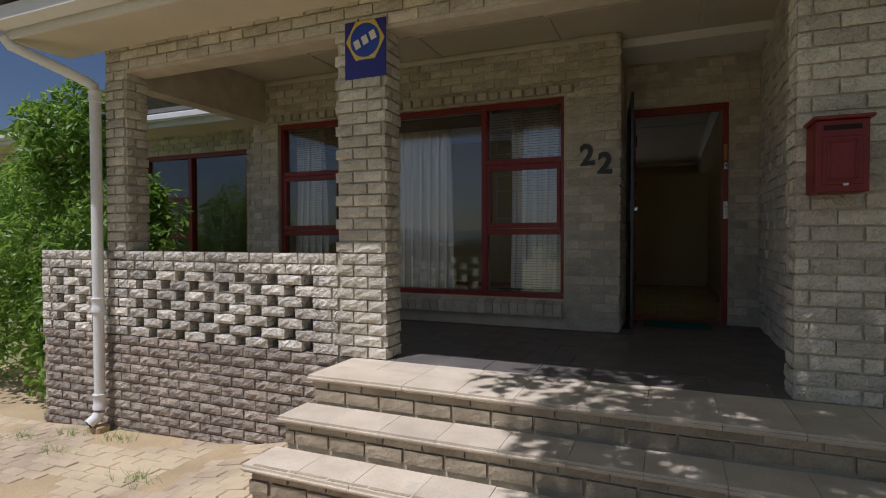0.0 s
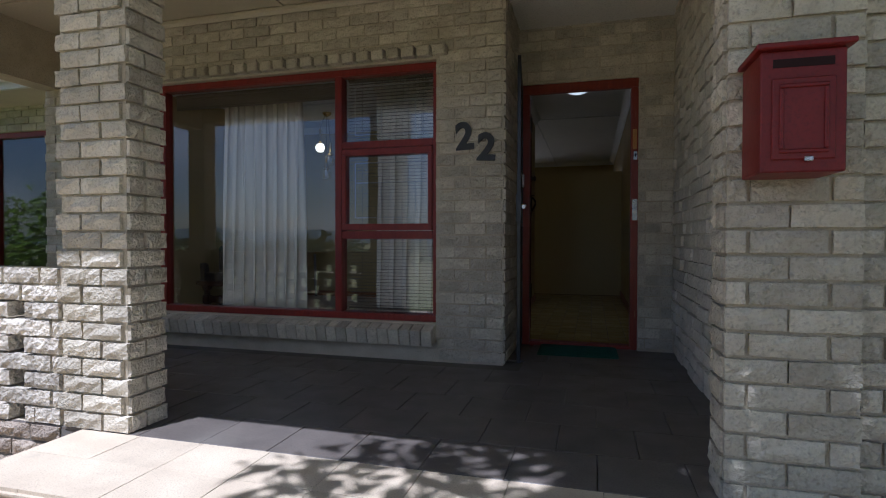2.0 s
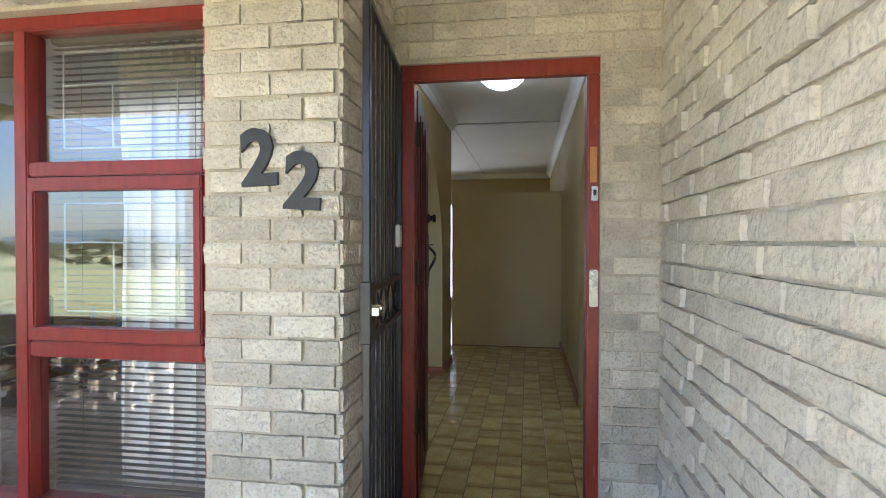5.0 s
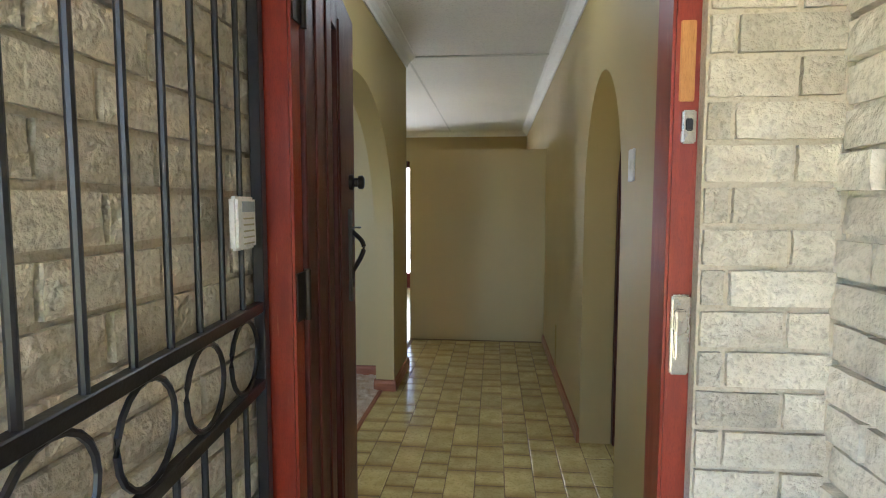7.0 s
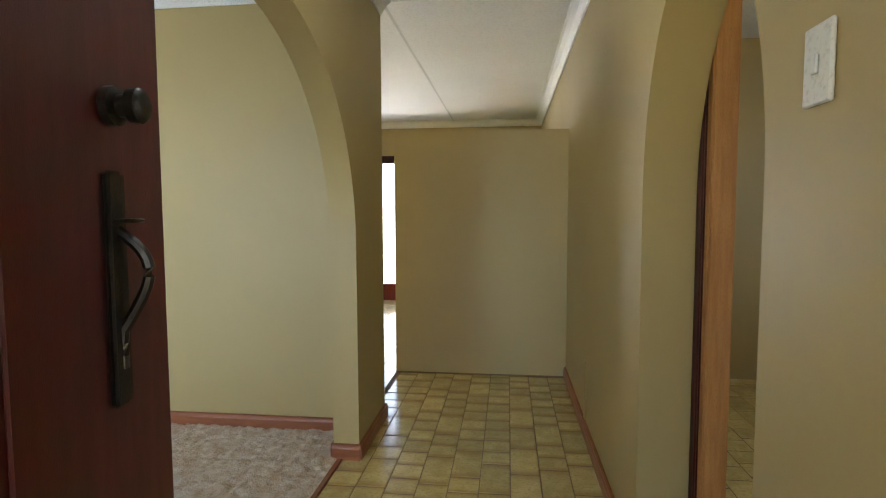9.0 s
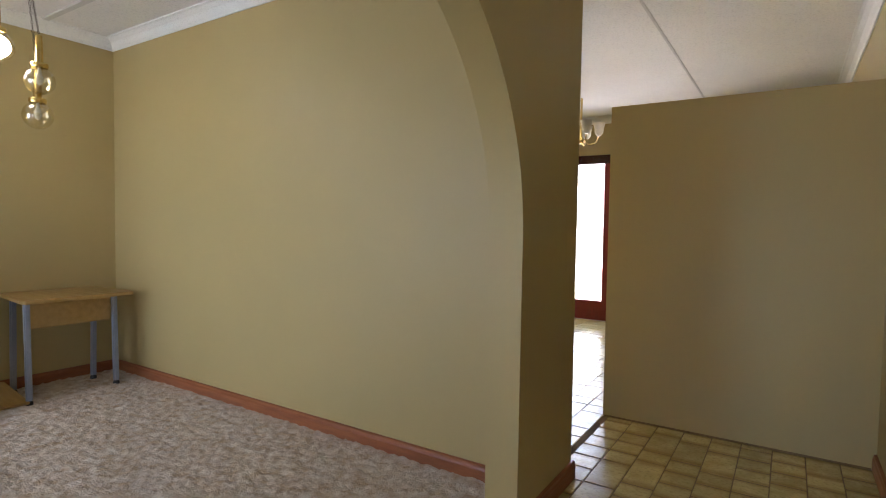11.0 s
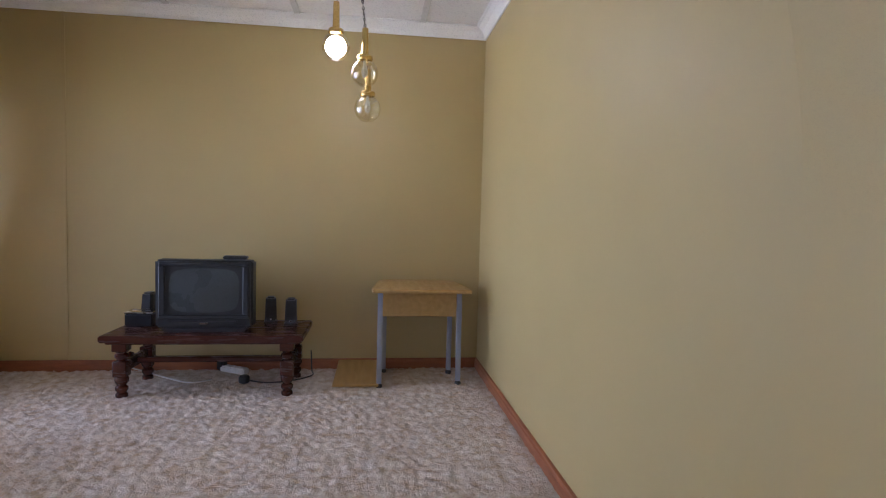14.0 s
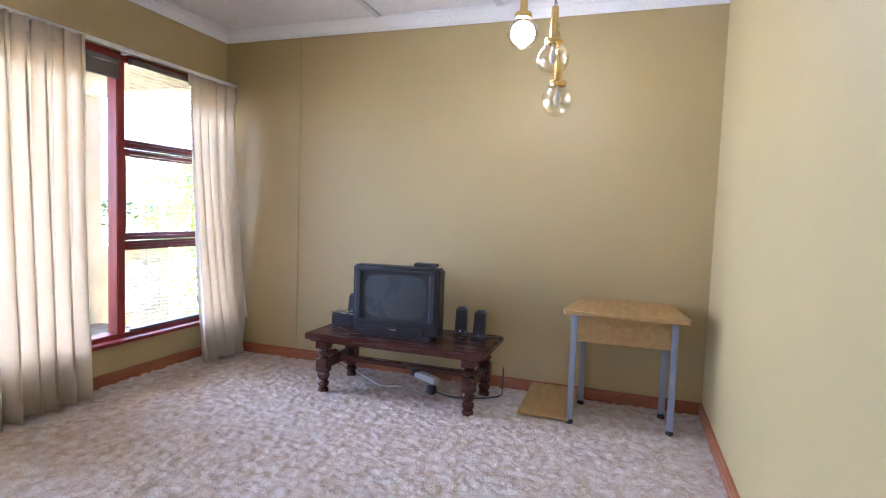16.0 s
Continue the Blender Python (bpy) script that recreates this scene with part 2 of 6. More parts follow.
M_FIELD = material("dry_grass_field", (0.30, 0.25, 0.12), 1.0, (0.12, 0.15, 0.045), 0.05, 2.0, 0.5)
# bluish base puts the distance haze into the hills
M_HILL = material("hazy_hills", (0.10, 0.14, 0.17), 1.0, (0.07, 0.11, 0.12), 0.004, 0.05, 0)
M_RED = material("red_brown_varnish", (0.27, 0.028, 0.018), 0.38, (0.20, 0.020, 0.013), 6, 120, 0.12, stretch=(8, 8, 1), dirt=(0.26, 0.05, 0.025), dirt_scale=3, dirt_at=0.62)
M_RED_WORN = material("worn_red_frame_paint", (0.27, 0.034, 0.012), 0.35, (0.20, 0.022, 0.010), 6, 120, 0.2, stretch=(8, 8, 1), dirt=(0.50, 0.24, 0.12), dirt_scale=9, dirt_at=0.66)
M_RED_DOOR = material("dark_red_stained_door", (0.095, 0.012, 0.008), 0.42, (0.062, 0.008, 0.006), 5, 120, 0.15, stretch=(8, 8, 1))
M_RAW_WOOD = material("bare_orange_wood", (0.55, 0.27, 0.08), 0.6, (0.42, 0.19, 0.05), 6, 90, 0.2, stretch=(10, 10, 1))
M_KHAKI = material("khaki_wall_paint", (0.45, 0.345, 0.142), 0.48, (0.415, 0.318, 0.126), 0.9, 1200, 0.03, spec=0.55)
M_CEIL = material("white_ceiling_board", (0.78, 0.76, 0.72), 0.8, (0.74, 0.72, 0.68), 1.5, 100, 0.05)
M_CORNICE = material("white_cornice_paint", (0.80, 0.79, 0.76), 0.6, (0.76, 0.75, 0.72), 3, 120, 0.04)
# white paint greyed so that strips and bars read as shaded lines
M_STRIP = material("off_white_strip_paint", (0.6, 0.585, 0.55), 0.7, (0.56, 0.545, 0.51), 3, 120, 0.04)
M_PORCH_CEIL = material("cream_porch_ceiling", (0.66, 0.60, 0.47), 0.75, (0.6, 0.54, 0.42), 2, 100, 0.05)
M_SKIRT = material("red_brown_skirting", (0.33, 0.110, 0.036), 0.4, (0.24, 0.075, 0.026), 6, 120, 0.1, stretch=(1, 1, 8))
M_HALLTILE = material("yellow_glazed_tile", (0.62, 0.50, 0.21), 0.2, (0.48, 0.37, 0.13), 11, 60, 0.05, by_object=0.14)
M_HALLTILE_JOIN = material("yellow_glazed_tile_far", (0.62, 0.50, 0.21), 0.2, (0.48, 0.37, 0.13), 11, 60, 0.05, by_island=0.14)
tn, tl = M_HALLTILE.node_tree.nodes, M_HALLTILE.node_tree.links
shader = tn["Principled BSDF"]
# the glaze browns towards the two ends of a tile
at, split, mid, size, rim, glaze = (tn.new("ShaderNode" + k) for k in ("TexCoord", "SeparateXYZ", "Math", "Math", "MapRange", "Mix"))
mid.operation, size.operation, glaze.data_type = "SUBTRACT", "ABSOLUTE", "RGBA"
mid.inputs[1].default_value = 0.5
rim.inputs["From Min"].default_value, rim.inputs["From Max"].default_value, rim.inputs["To Max"].default_value = 0.30, 0.5, 0.7
glaze.inputs["B"].default_value = (0.30, 0.19, 0.055, 1)
tl.new(at.outputs["Generated"], split.inputs[0])
tl.new(split.outputs["Y"], mid.inputs[0])
tl.new(mid.outputs[0], size.inputs[0])
tl.new(size.outputs[0], rim.inputs["Value"])
tl.new(rim.outputs[0], glaze.inputs["Factor"])
tl.new(shader.inputs["Base Color"].links[0].from_socket, glaze.inputs["A"])
tl.new(glaze.outputs["Result"], shader.inputs["Base Color"])
M_GROUT = material("brown_grout", (0.22, 0.145, 0.06), 0.9, (0.17, 0.11, 0.045), 8, 100, 0.2)
M_CARPET = material("mottled_shag_carpet", (0.78, 0.71, 0.63), 1.0, (0.53, 0.395, 0.27), 17, 140, 1.0, dirt=(0.68, 0.59, 0.49), dirt_scale=5, dirt_at=0.54, spec=0.1, deep=0.012)
M_WHITE_PVC = material("white_pvc", (0.78, 0.77, 0.74), 0.4, (0.72, 0.71, 0.67), 5, 120, 0.05, dirt=(0.55, 0.5, 0.42), dirt_scale=4, dirt_at=0.66)
M_FASCIA = material("cream_fascia_paint", (0.74, 0.70, 0.60), 0.6, (0.68, 0.64, 0.54), 2, 100, 0.05)
M_ROOF = material("grey_roof_tile", (0.20, 0.19, 0.18), 0.8, (0.14, 0.13, 0.13), 3, 80, 0.4)
M_BLACK_STEEL = material("black_painted_steel", (0.018, 0.017, 0.02), 0.32, (0.012, 0.012, 0.014), 12, 150, 0.1)
M_CHROME = material("worn_chrome", (0.62, 0.60, 0.56), 0.25, (0.5, 0.48, 0.45), 20, 200, 0.05, metal=1.0)
M_BRONZE = material("dark_bronze", (0.055, 0.045, 0.035), 0.35, (0.035, 0.03, 0.025), 20, 200, 0.1, metal=0.8)
M_BRASS = material("polished_brass", (0.72, 0.52, 0.18), 0.22, (0.6, 0.42, 0.13), 20, 200, 0.04, metal=1.0)
M_GLASS = glass_material("window_glass", (0.95, 0.96, 0.96), 0.0, 1.9)
M_PATIO_GLASS = glass_material("patio_glass", (0.97, 0.98, 0.98), 0.0, 1.3)
M_LEAF = material("sunlit_leaf", (0.19, 0.31, 0.05), 0.45, (0.11, 0.21, 0.03), 3, 40, 0.05, by_island=0.4)
leaf_n, leaf_l = M_LEAF.node_tree.nodes, M_LEAF.node_tree.links
leaf_t, leaf_x = leaf_n.new("ShaderNodeBsdfTranslucent"), leaf_n.new("ShaderNodeMixShader")
leaf_t.inputs["Color"].default_value = (0.34, 0.52, 0.07, 1)
leaf_x.inputs[0].default_value = 0.4
leaf_l.new(leaf_n["Principled BSDF"].outputs[0], leaf_x.inputs[1])
leaf_l.new(leaf_t.outputs[0], leaf_x.inputs[2])
leaf_l.new(leaf_x.outputs[0], leaf_n["Material Output"].inputs[0])
M_BARK = material("grey_bark", (0.16, 0.12, 0.085), 0.95, (0.1, 0.075, 0.05), 8, 60, 0.8)

# ---- structure: front of the house ----
YF, YW = -2.60, -0.78            # porch edge and window wall
H = 2.615                        # ceiling
C, BL, BH = 0.083, 0.232, 0.073  # course, brick pitch, brick height
WIN = (-4.30, -0.96, 0.27, 2.19)
DOOR = (-0.455, 0.485, 0.0, 2.18)

wall("wall_front_outer", "y", YW + 0.005, -0.65, -4.66, -0.65, -0.9, H + 0.1, [WIN], M_MORTAR, "rock-face brick front wall with wide window opening")
wall("wall_front_inner", "y", -0.65, -0.60, -4.60, -0.65, 0, H + 0.1, [WIN], M_KHAKI, "khaki painted inner face of the front wall")
wall("wall_recess_side", "x", -0.65, -0.466, YW + 0.012, 0.2, -0.2, H + 0.1, [], M_MORTAR, "brick side wall of the entrance recess")
wall("wall_door_outer", "y", -0.037, 0.115, -0.466, 0.762, -0.2, H + 0.1, [(DOOR[0], DOOR[1], -0.3, DOOR[3] - 0.016)], M_MORTAR, "brick wall around the front door")
wall("wall_door_inner", "y", 0.115, 0.20, -0.672, 0.762, 0, H + 0.1, [(DOOR[0], 0.58, -0.3, DOOR[3])], M_KHAKI, "khaki inner wall round the front door")
wall("wall_porch_side", "x", 0.762, 0.90, -2.43, 0.2, -0.9, H + 0.1, [], M_BRICK_PALE, "whitewashed rough brick side wall of the porch")
wall("wall_right_front", "y", YF + 0.05, YF + 0.2, 0.94, 7.0, -0.9, H, [], M_MORTAR, "rock-face brick wall beyond the porch pillar")

# parapet, pillars, beam
wall("pillar_core_1", "y", YF + 0.012, YF + 0.21, -2.258, -1.882, -0.02, 2.30, [], M_MORTAR, "rock-face brick porch pillar carrying the blue sign")
wall("pillar_core_2", "y", YF + 0.007, YF + 0.17, 0.562, 0.94, -0.9, 2.7, [], M_MORTAR, "rock-face brick porch pillar carrying the red letterbox")
wall("pillar_core_3", "y", YF + 0.012, YF + 0.21, -4.678, -4.462, -1.0, 2.30, [], M_MORTAR, "rock-face brick corner pillar of the porch")
wall("porch_beam", "y", YF + 0.012, YF + 0.21, -4.678, 0.96, 2.30, 2.52, [], M_MORTAR, "brick lintel beam over the porch opening")
wall("porch_beam_upper", "y", YF + 0.05, YF + 0.21, -4.678, 0.96, 2.524, 2.76, [], M_PORCH_CEIL, "plastered strip above the porch beam")
wall("porch_side_beam", "x", -4.66, -4.47, YF + 0.214, YW, 2.22, 2.76, [], M_MORTAR, "brick side beam closing the porch end")

bm = bmesh.new()
box(bm, -4.66, 0.76, YF + 0.21, 0.0, 2.70, 2.74)
structure("porch_ceiling", bm, M_PORCH_CEIL, "cream boarded porch ceiling", "ceiling")
bm = bmesh.new()
for y in (-2.0, -1.4):
    box(bm, -4.46, 0.75, y - 0.02, y + 0.02, 2.685, 2.70, 0.004)
for x in (-3.4, -2.2, -1.0, 0.2):
    box(bm, x - 0.02, x + 0.02, YF + 0.25, -0.79, 2.687, 2.70, 0.004)
structure("porch_ceiling_strips", bm, M_PORCH_CEIL, "cover strips on the porch ceiling boards", "trim")
bm = bmesh.new()
box(bm, -4.46, -0.47, YW - 0.05, YW, 2.64, 2.70, 0.02)
structure("porch_cornice", bm, M_PORCH_CEIL, "cream cornice along the porch ceiling", "trim")

# eaves, gutter, roof
bm = bmesh.new()
box(bm, -5.2, 7.2, -3.12, YF + 0.012, 2.522, 2.54)
structure("eave_soffit", bm, M_PORCH_CEIL, "cream eave soffit above the porch", "soffit")
bm = bmesh.new()
box(bm, -5.2, 7.2, -3.15, -3.12, 2.50, 2.70, 0.004)
structure("fascia_board", bm, M_FASCIA, "cream painted fascia board", "fascia")
bm = bmesh.new()
prof = [(-3.150, 2.70), (-3.152, 2.60), (-3.180, 2.575), (-3.190, 2.575), (-3.265, 2.60), (-3.270, 2.70), (-3.280, 2.70), (-3.275, 2.59), (-3.195, 2.563), (-3.170, 2.563), (-3.155, 2.59)]
b = bmesh.new()
f = b.faces.new([b.verts.new((-5.2, y, z)) for y, z in prof])
r = bmesh.ops.extrude_face_region(b, geom=[f])
for v in r["geom"]:
    if isinstance(v, bmesh.types.BMVert):
        v.co.x = 7.2
merge(bm, b)
structure("gutter", bm, M_WHITE_PVC, "white roof gutter along the eave", "gutter")
bm = bmesh.new()
for y0, z0, y1, z1 in ((-3.32, 2.72, 3.5, 4.6), (8.5, 2.72, 3.5, 4.6)):
    vs = [bm.verts.new(c) for c in ((-14, y0, z0), (7.2, y0, z0), (7.2, y1, z1), (-14, y1, z1), (-14, y0, z0 + 0.06), (7.2, y0, z0 + 0.06), (7.2, y1, z1 + 0.06), (-14, y1, z1 + 0.06))] if y0 > 0 else \
         [bm.verts.new(c) for c in ((-5.2, y0, z0), (7.2, y0, z0), (7.2, y1, z1), (-5.2, y1, z1), (-5.2, y0, z0 + 0.06), (7.2, y0, z0 + 0.06), (7.2, y1, z1 + 0.06), (-5.2, y1, z1 + 0.06))]
    for q in ((0, 1, 2, 3), (7, 6, 5, 4), (0, 4, 5, 1), (1, 5, 6, 2), (2, 6, 7, 3), (3, 7, 4, 0)):
        bm.faces.new([vs[i] for i in q])
structure("roof", bm, M_ROOF, "grey tiled pitched roof", "roof")

# wing of the house seen past the porch end
WY = 0.30
WINGWIN = (-7.9, -5.75, 0.45, 2.16)
wall("wing_wall", "y", WY, WY + 0.2, -13.0, -4.64, -1.2, 2.60, [WINGWIN], M_MORTAR, "brick wall of the set-back wing")
wall("wing_link", "x", -4.66, -4.60, YW + 0.12, WY + 0.2, -1.2, 2.76, [], M_MORTAR, "brick return between porch and wing")
bm = bmesh.new()
box(bm, -13.5, -4.62, WY - 0.62, WY, 2.45, 2.47)
structure("wing_soffit", bm, M_PORCH_CEIL, "cream soffit under the wing eave", "soffit")
bm = bmesh.new()
box(bm, -13.5, -4.75, WY - 0.66, WY - 0.62, 2.43, 2.62, 0.004)
box(bm, -13.5, -4.75, WY - 0.76, WY - 0.662, 2.50, 2.60, 0.02, 2)
structure("wing_gutter", bm, M_WHITE_PVC, "white gutter and fascia of the wing", "gutter")
bm = bmesh.new()
vs = [bm.verts.new(c) for c in ((-13.5, WY - 0.72, 2.62), (-4.7, WY - 0.72, 2.62), (-4.7, 4.0, 4.0), (-13.5, 4.0, 4.0))]
bm.faces.new(vs)
r = bmesh.ops.extrude_face_region(bm, geom=bm.faces[:])
for v in r["geom"]:
    if isinstance(v, bmesh.types.BMVert):
        v.co.z += 0.06
structure("wing_roof", bm, M_ROOF, "grey tiled roof of the wing", "roof")


# ---- structure: inside ----
wall("wall_tv", "x", -4.60, -4.37, -0.60, 3.08, 0, H, [], M_KHAKI, "khaki living room wall with a joint line")
wall("wall_north", "y", 3.08, 3.35, -4.60, -0.81, 0, H, [], M_KHAKI, "khaki living room side wall")
arch_wall("wall_hall_west", -0.81, -0.67, 0.20, 3.35, H, 1.78, 0.965, 1.16, 0.95, M_KHAKI, "khaki wall with a wide plastered arch")
wall("wall_front_corner", "x", -0.81, -0.652, -0.60, 0.20, 0, H, [], M_KHAKI, "khaki wall beside the entrance recess")
arch_wall("wall_hall_east", 0.58, 0.76, 0.20, 7.82, H, 1.517, 0.447, 1.38, 0.65, M_KHAKI, "khaki hall wall with a narrow arch")
wall("partition", "y", 4.31, 4.43, -0.795, 0.58, 0, 1.957, [], M_KHAKI, "khaki half-height partition at the hall end")
wall("wall_far", "y", 7.82, 8.02, -4.60, 0.76, 0, H, [(-3.63, -0.90, 0.0, 2.14)], M_KHAKI, "khaki far wall with a glazed patio door")
wall("wall_dining_west", "x", -4.60, -4.37, 3.35, 7.82, 0, H, [], M_KHAKI, "khaki dining area wall")
wall("wall_kitchen_south", "y", 0.0, 0.2, 0.92, 3.6, 0, H, [], M_KHAKI, "khaki kitchen wall")
wall("wall_kitchen_east", "x", 3.45, 3.65, 0.2, 4.4, 0, H, [(1.0, 2.7, 0.95, 2.1)], M_KHAKI, "khaki kitchen wall with a window")
wall("wall_kitchen_north", "y", 4.4, 4.6, 0.76, 3.65, 0, H, [], M_KHAKI, "khaki kitchen end wall")
bm = bmesh.new()
box(bm, -4.6, 3.65, -0.60, 8.02, H, H + 0.08)
structure("ceiling", bm, M_CEIL, "white board ceiling", "ceiling")


def strip_run(bm, x0, y0, x1, y1, z0, z1, d, prof):
    """A moulding along a wall foot or head. prof: (share of depth, share of height) from the wall outwards; d: depth to the left of the run."""
    a, b_ = Vector((x0, y0, 0)), Vector((x1, y1, 0))
    side = Vector((-(b_ - a).y, (b_ - a).x, 0)).normalized() * d
    rows = []
    for p in (a, b_):
        rows.append([bm.verts.new(p + side * u + Vector((0, 0, z0 + (z1 - z0) * v))) for u, v in prof])
    n = len(prof)
    for k in range(n):
        bm.faces.new((rows[0][k], rows[0][(k + 1) % n], rows[1][(k + 1) % n], rows[1][k]))
    bm.faces.new(rows[0][::-1])
    bm.faces.new(rows[1])


COVE = [(0, 1), (0, 0), (0.12, 0.0), (0.2, 0.25), (0.45, 0.62), (0.8, 0.85), (1.0, 0.9), (1.0, 1)]
FOOT = [(0, 0), (1, 0), (1, 0.7), (0.8, 0.82), (0.75, 0.95), (0.4, 1), (0, 1)]
for run in ((-4.37, 3.08, -4.37, -0.60), (-0.81, 3.08, -4.37, 3.08), (-4.37, -0.60, -0.81, -0.60), (-0.81, -0.60, -0.81, 3.08)):
    bm = bmesh.new()
    strip_run(bm, *run, H - 0.085, H, 0.085, COVE)
    structure("cornice_living", bm, M_CORNICE, "white coved cornice of the living room", "cornice")
for run in ((-0.67, 3.35, -0.67, 0.2), (0.58, 0.2, 0.58, 7.82), (0.58, 7.82, -4.37, 7.82), (-4.37, 3.35, -0.67, 3.35), (-4.37, 7.82, -4.37, 3.35), (-0.67, 0.2, 0.58, 0.2)):
    bm = bmesh.new()
    strip_run(bm, *run, H - 0.085, H, 0.085, COVE)
    structure("cornice_hall", bm, M_CORNICE, "white coved cornice of the hall", "cornice")
for run in ((-4.37, 3.08, -4.37, -0.60), (-0.81, 3.08, -4.37, 3.08), (-4.37, -0.60, -0.81, -0.60), (-0.81, 2.745, -0.81, 3.08), (-0.81, -0.60, -0.81, 0.815)):
    bm = bmesh.new()
    strip_run(bm, *run, 0.0, 0.085, 0.018, FOOT)
    structure("baseboard_living", bm, M_SKIRT, "red-brown wooden skirting of the living room", "baseboard")
for run in ((-0.67, 3.368, -0.67, 2.727), (-0.66, 2.737, -0.82, 2.737), (-0.81, 3.35, -0.66, 3.35), (0.58, 1.964, 0.58, 4.31), (0.58, 0.2, 0.58, 1.07), (-0.67, 0.815, -0.67, 0.2), (-0.80, 0.815, -0.66, 0.815)):
    bm = bmesh.new()
    strip_run(bm, *run, 0.0, 0.085, 0.018, FOOT)
    structure("baseboard_hall", bm, M_SKIRT, "red-brown wooden skirting of the hall", "baseboard")
bm = bmesh.new()
for y in (0.80, 1.69, 2.59):
    box(bm, -4.29, -0.92, y - 0.022, y + 0.022, H - 0.012, H, 0.003)
structure("ceiling_strips_living", bm, M_STRIP, "white cover strips on the ceiling boards", "trim")
bm = bmesh.new()
for y in (3.33,):
    box(bm, -0.66, 0.5, y - 0.018, y + 0.018, H - 0.010, H, 0.003)
box(bm, -0.671, -0.649, 3.35, 7.74, H - 0.004, H, 0.003)
structure("ceiling_strips_hall", bm, M_STRIP, "white cover strips on the hall ceiling", "trim")

# thin brown bar drawn along the gap line at the partition foot
bm = bmesh.new()
box(bm, -0.785, 0.56, 4.302, 4.309, 0.0, 0.011, 0.002)
structure("partition_joint", bm, M_GROUT, "thin dark strip along the joint under the partition", "trim")

# ground, field, hills
xs = [-400, -60, -20, -9, -6.5, -5.6, -4.7, -4.0, -3.4, -3.0, -2.6, -2.2, -1.5, 0, 3, 8, 20, 60, 400]
ys = [-900, -300, -100, -40, -20, -12, -8, -6, -5, -4.3, -3.8, -3.4, -3.0, -2.58]


def ground_z(x, y):
    if x < -5.6:
        h = -0.93 - 0.02 * min(-5.6 - x, 10)
    else:
        h = float(np.interp(x, (-5.6, -4.7, -3.2, -2.3, -1.5), (-0.92, -0.86, -0.80, -0.62, -0.53)))
    k = float(np.interp(y, (-14, -6, -4.2), (0.0, 0.7, 1.0)))
    far = float(np.interp(-y, (8, 40, 900), (0, 1.2, 5.0)))
    return -0.55 + (h + 0.55) * k - far


bm = bmesh.new()
ys2 = ys + [0.35, 12, 60, 400]
grid = [[bm.verts.new((x, y, ground_z(x, y) if y < 0 else -1.0)) for x in xs] for y in ys2]
for a, b_ in zip(grid, grid[1:]):
    for i in range(len(xs) - 1):
        bm.faces.new((a[i], a[i + 1], b_[i + 1], b_[i]))
for f in bm.faces:
    c = f.calc_center_median()
    if c.y > -9 and -12 < c.x < 10:
        f.material_index = 1
g = structure("ground", bm, M_FIELD, "sandy ground running out into dry grass field", "ground")
g.data.materials.append(M_SAND)
bm = bmesh.new()
hx = [-2500 + 100 * k for k in range(51)]
lo = [bm.verts.new((x, -1500, -20)) for x in hx]
hi = [bm.verts.new((x, -1500 - 120, 26 + 34 * noise.noise((x * 0.0012, 3, 0)) + 14 * noise.noise((x * 0.004, 7, 0)))) for x in hx]
bk = [bm.verts.new((x, -2300, -20)) for x in hx]
for i in range(50):
    bm.faces.new((lo[i], lo[i + 1], hi[i + 1], hi[i]))
    bm.faces.new((hi[i], hi[i + 1], bk[i + 1], bk[i]))
tagged(structure("backdrop", bm, M_HILL, "low hills on the horizon, blued for haze", "hills"))

# porch slab, steps
bm = bmesh.new()
box(bm, -4.66, 0.76, YF + 0.0, 0.115, -0.9, -0.014)
structure("porch_slab", bm, M_PORCH_JOINT, "porch slab under dark tiles", "floor")
STEP_X0, STEP_X1 = -2.13, 3.2
NOSE = (-3.15, -3.43, -3.72)
for k, y in enumerate(NOSE):
    bm = bmesh.new()
    box(bm, STEP_X0 + 0.04, STEP_X1, y + 0.045, (NOSE[k - 1] + 0.044) if k else YF - 0.001, -0.95, -0.17 * k - 0.036)
    structure("step_core_%d" % (k + 1), bm, M_MORTAR, "front step with tiled tread and brick riser", "step")

# floors inside
bm = bmesh.new()
box(bm, -0.78, 0.58, 0.115, 7.82, -0.1, -0.003)
box(bm, -4.37, -0.78, 3.08, 7.82, -0.1, -0.003)
box(bm, 0.58, 3.45, 0.2, 4.4, -0.1, -0.003)
structure("floor_hall", bm, M_GROUT, "grouted bed of the yellow tile floor", "floor")
bm = bmesh.new()
nx, ny = 340, 340
shag = random.Random(12)
vv = []
for j in range(ny + 1):
    row = []
    for i in range(nx + 1):
        x, y = -4.37 + (3.61) * i / nx, -0.6 + 3.68 * j / ny
        h = 0.006 * (1 - 2 * abs(noise.noise((x * 13, y * 13, 0)))) + 0.008 * noise.noise((x * 28, y * 28, 5)) + 0.004 * noise.noise((x * 6, y * 6, 9)) + shag.uniform(-0.004, 0.004)
        edge = min(1.0, (-0.765 - x) / 0.03)
        row.append((x, y, (0.006 + h) * max(edge, 0) - (0.012 if edge <= 0 else 0)))
    vv.extend(row)
ff = [(j * (nx + 1) + i, j * (nx + 1) + i + 1, (j + 1) * (nx + 1) + i + 1, (j + 1) * (nx + 1) + i) for j in range(ny) for i in range(nx)]
me = bpy.data.meshes.new("floor_living")
me.from_pydata(vv, [], ff)
me.materials.append(M_CARPET)
for p in me.polygons:
    p.use_smooth = True
bm.free()
tagged(new("floor_living", me), "mottled cream and brown shag carpet", "carpet", kind="structure")
bm = bmesh.new()
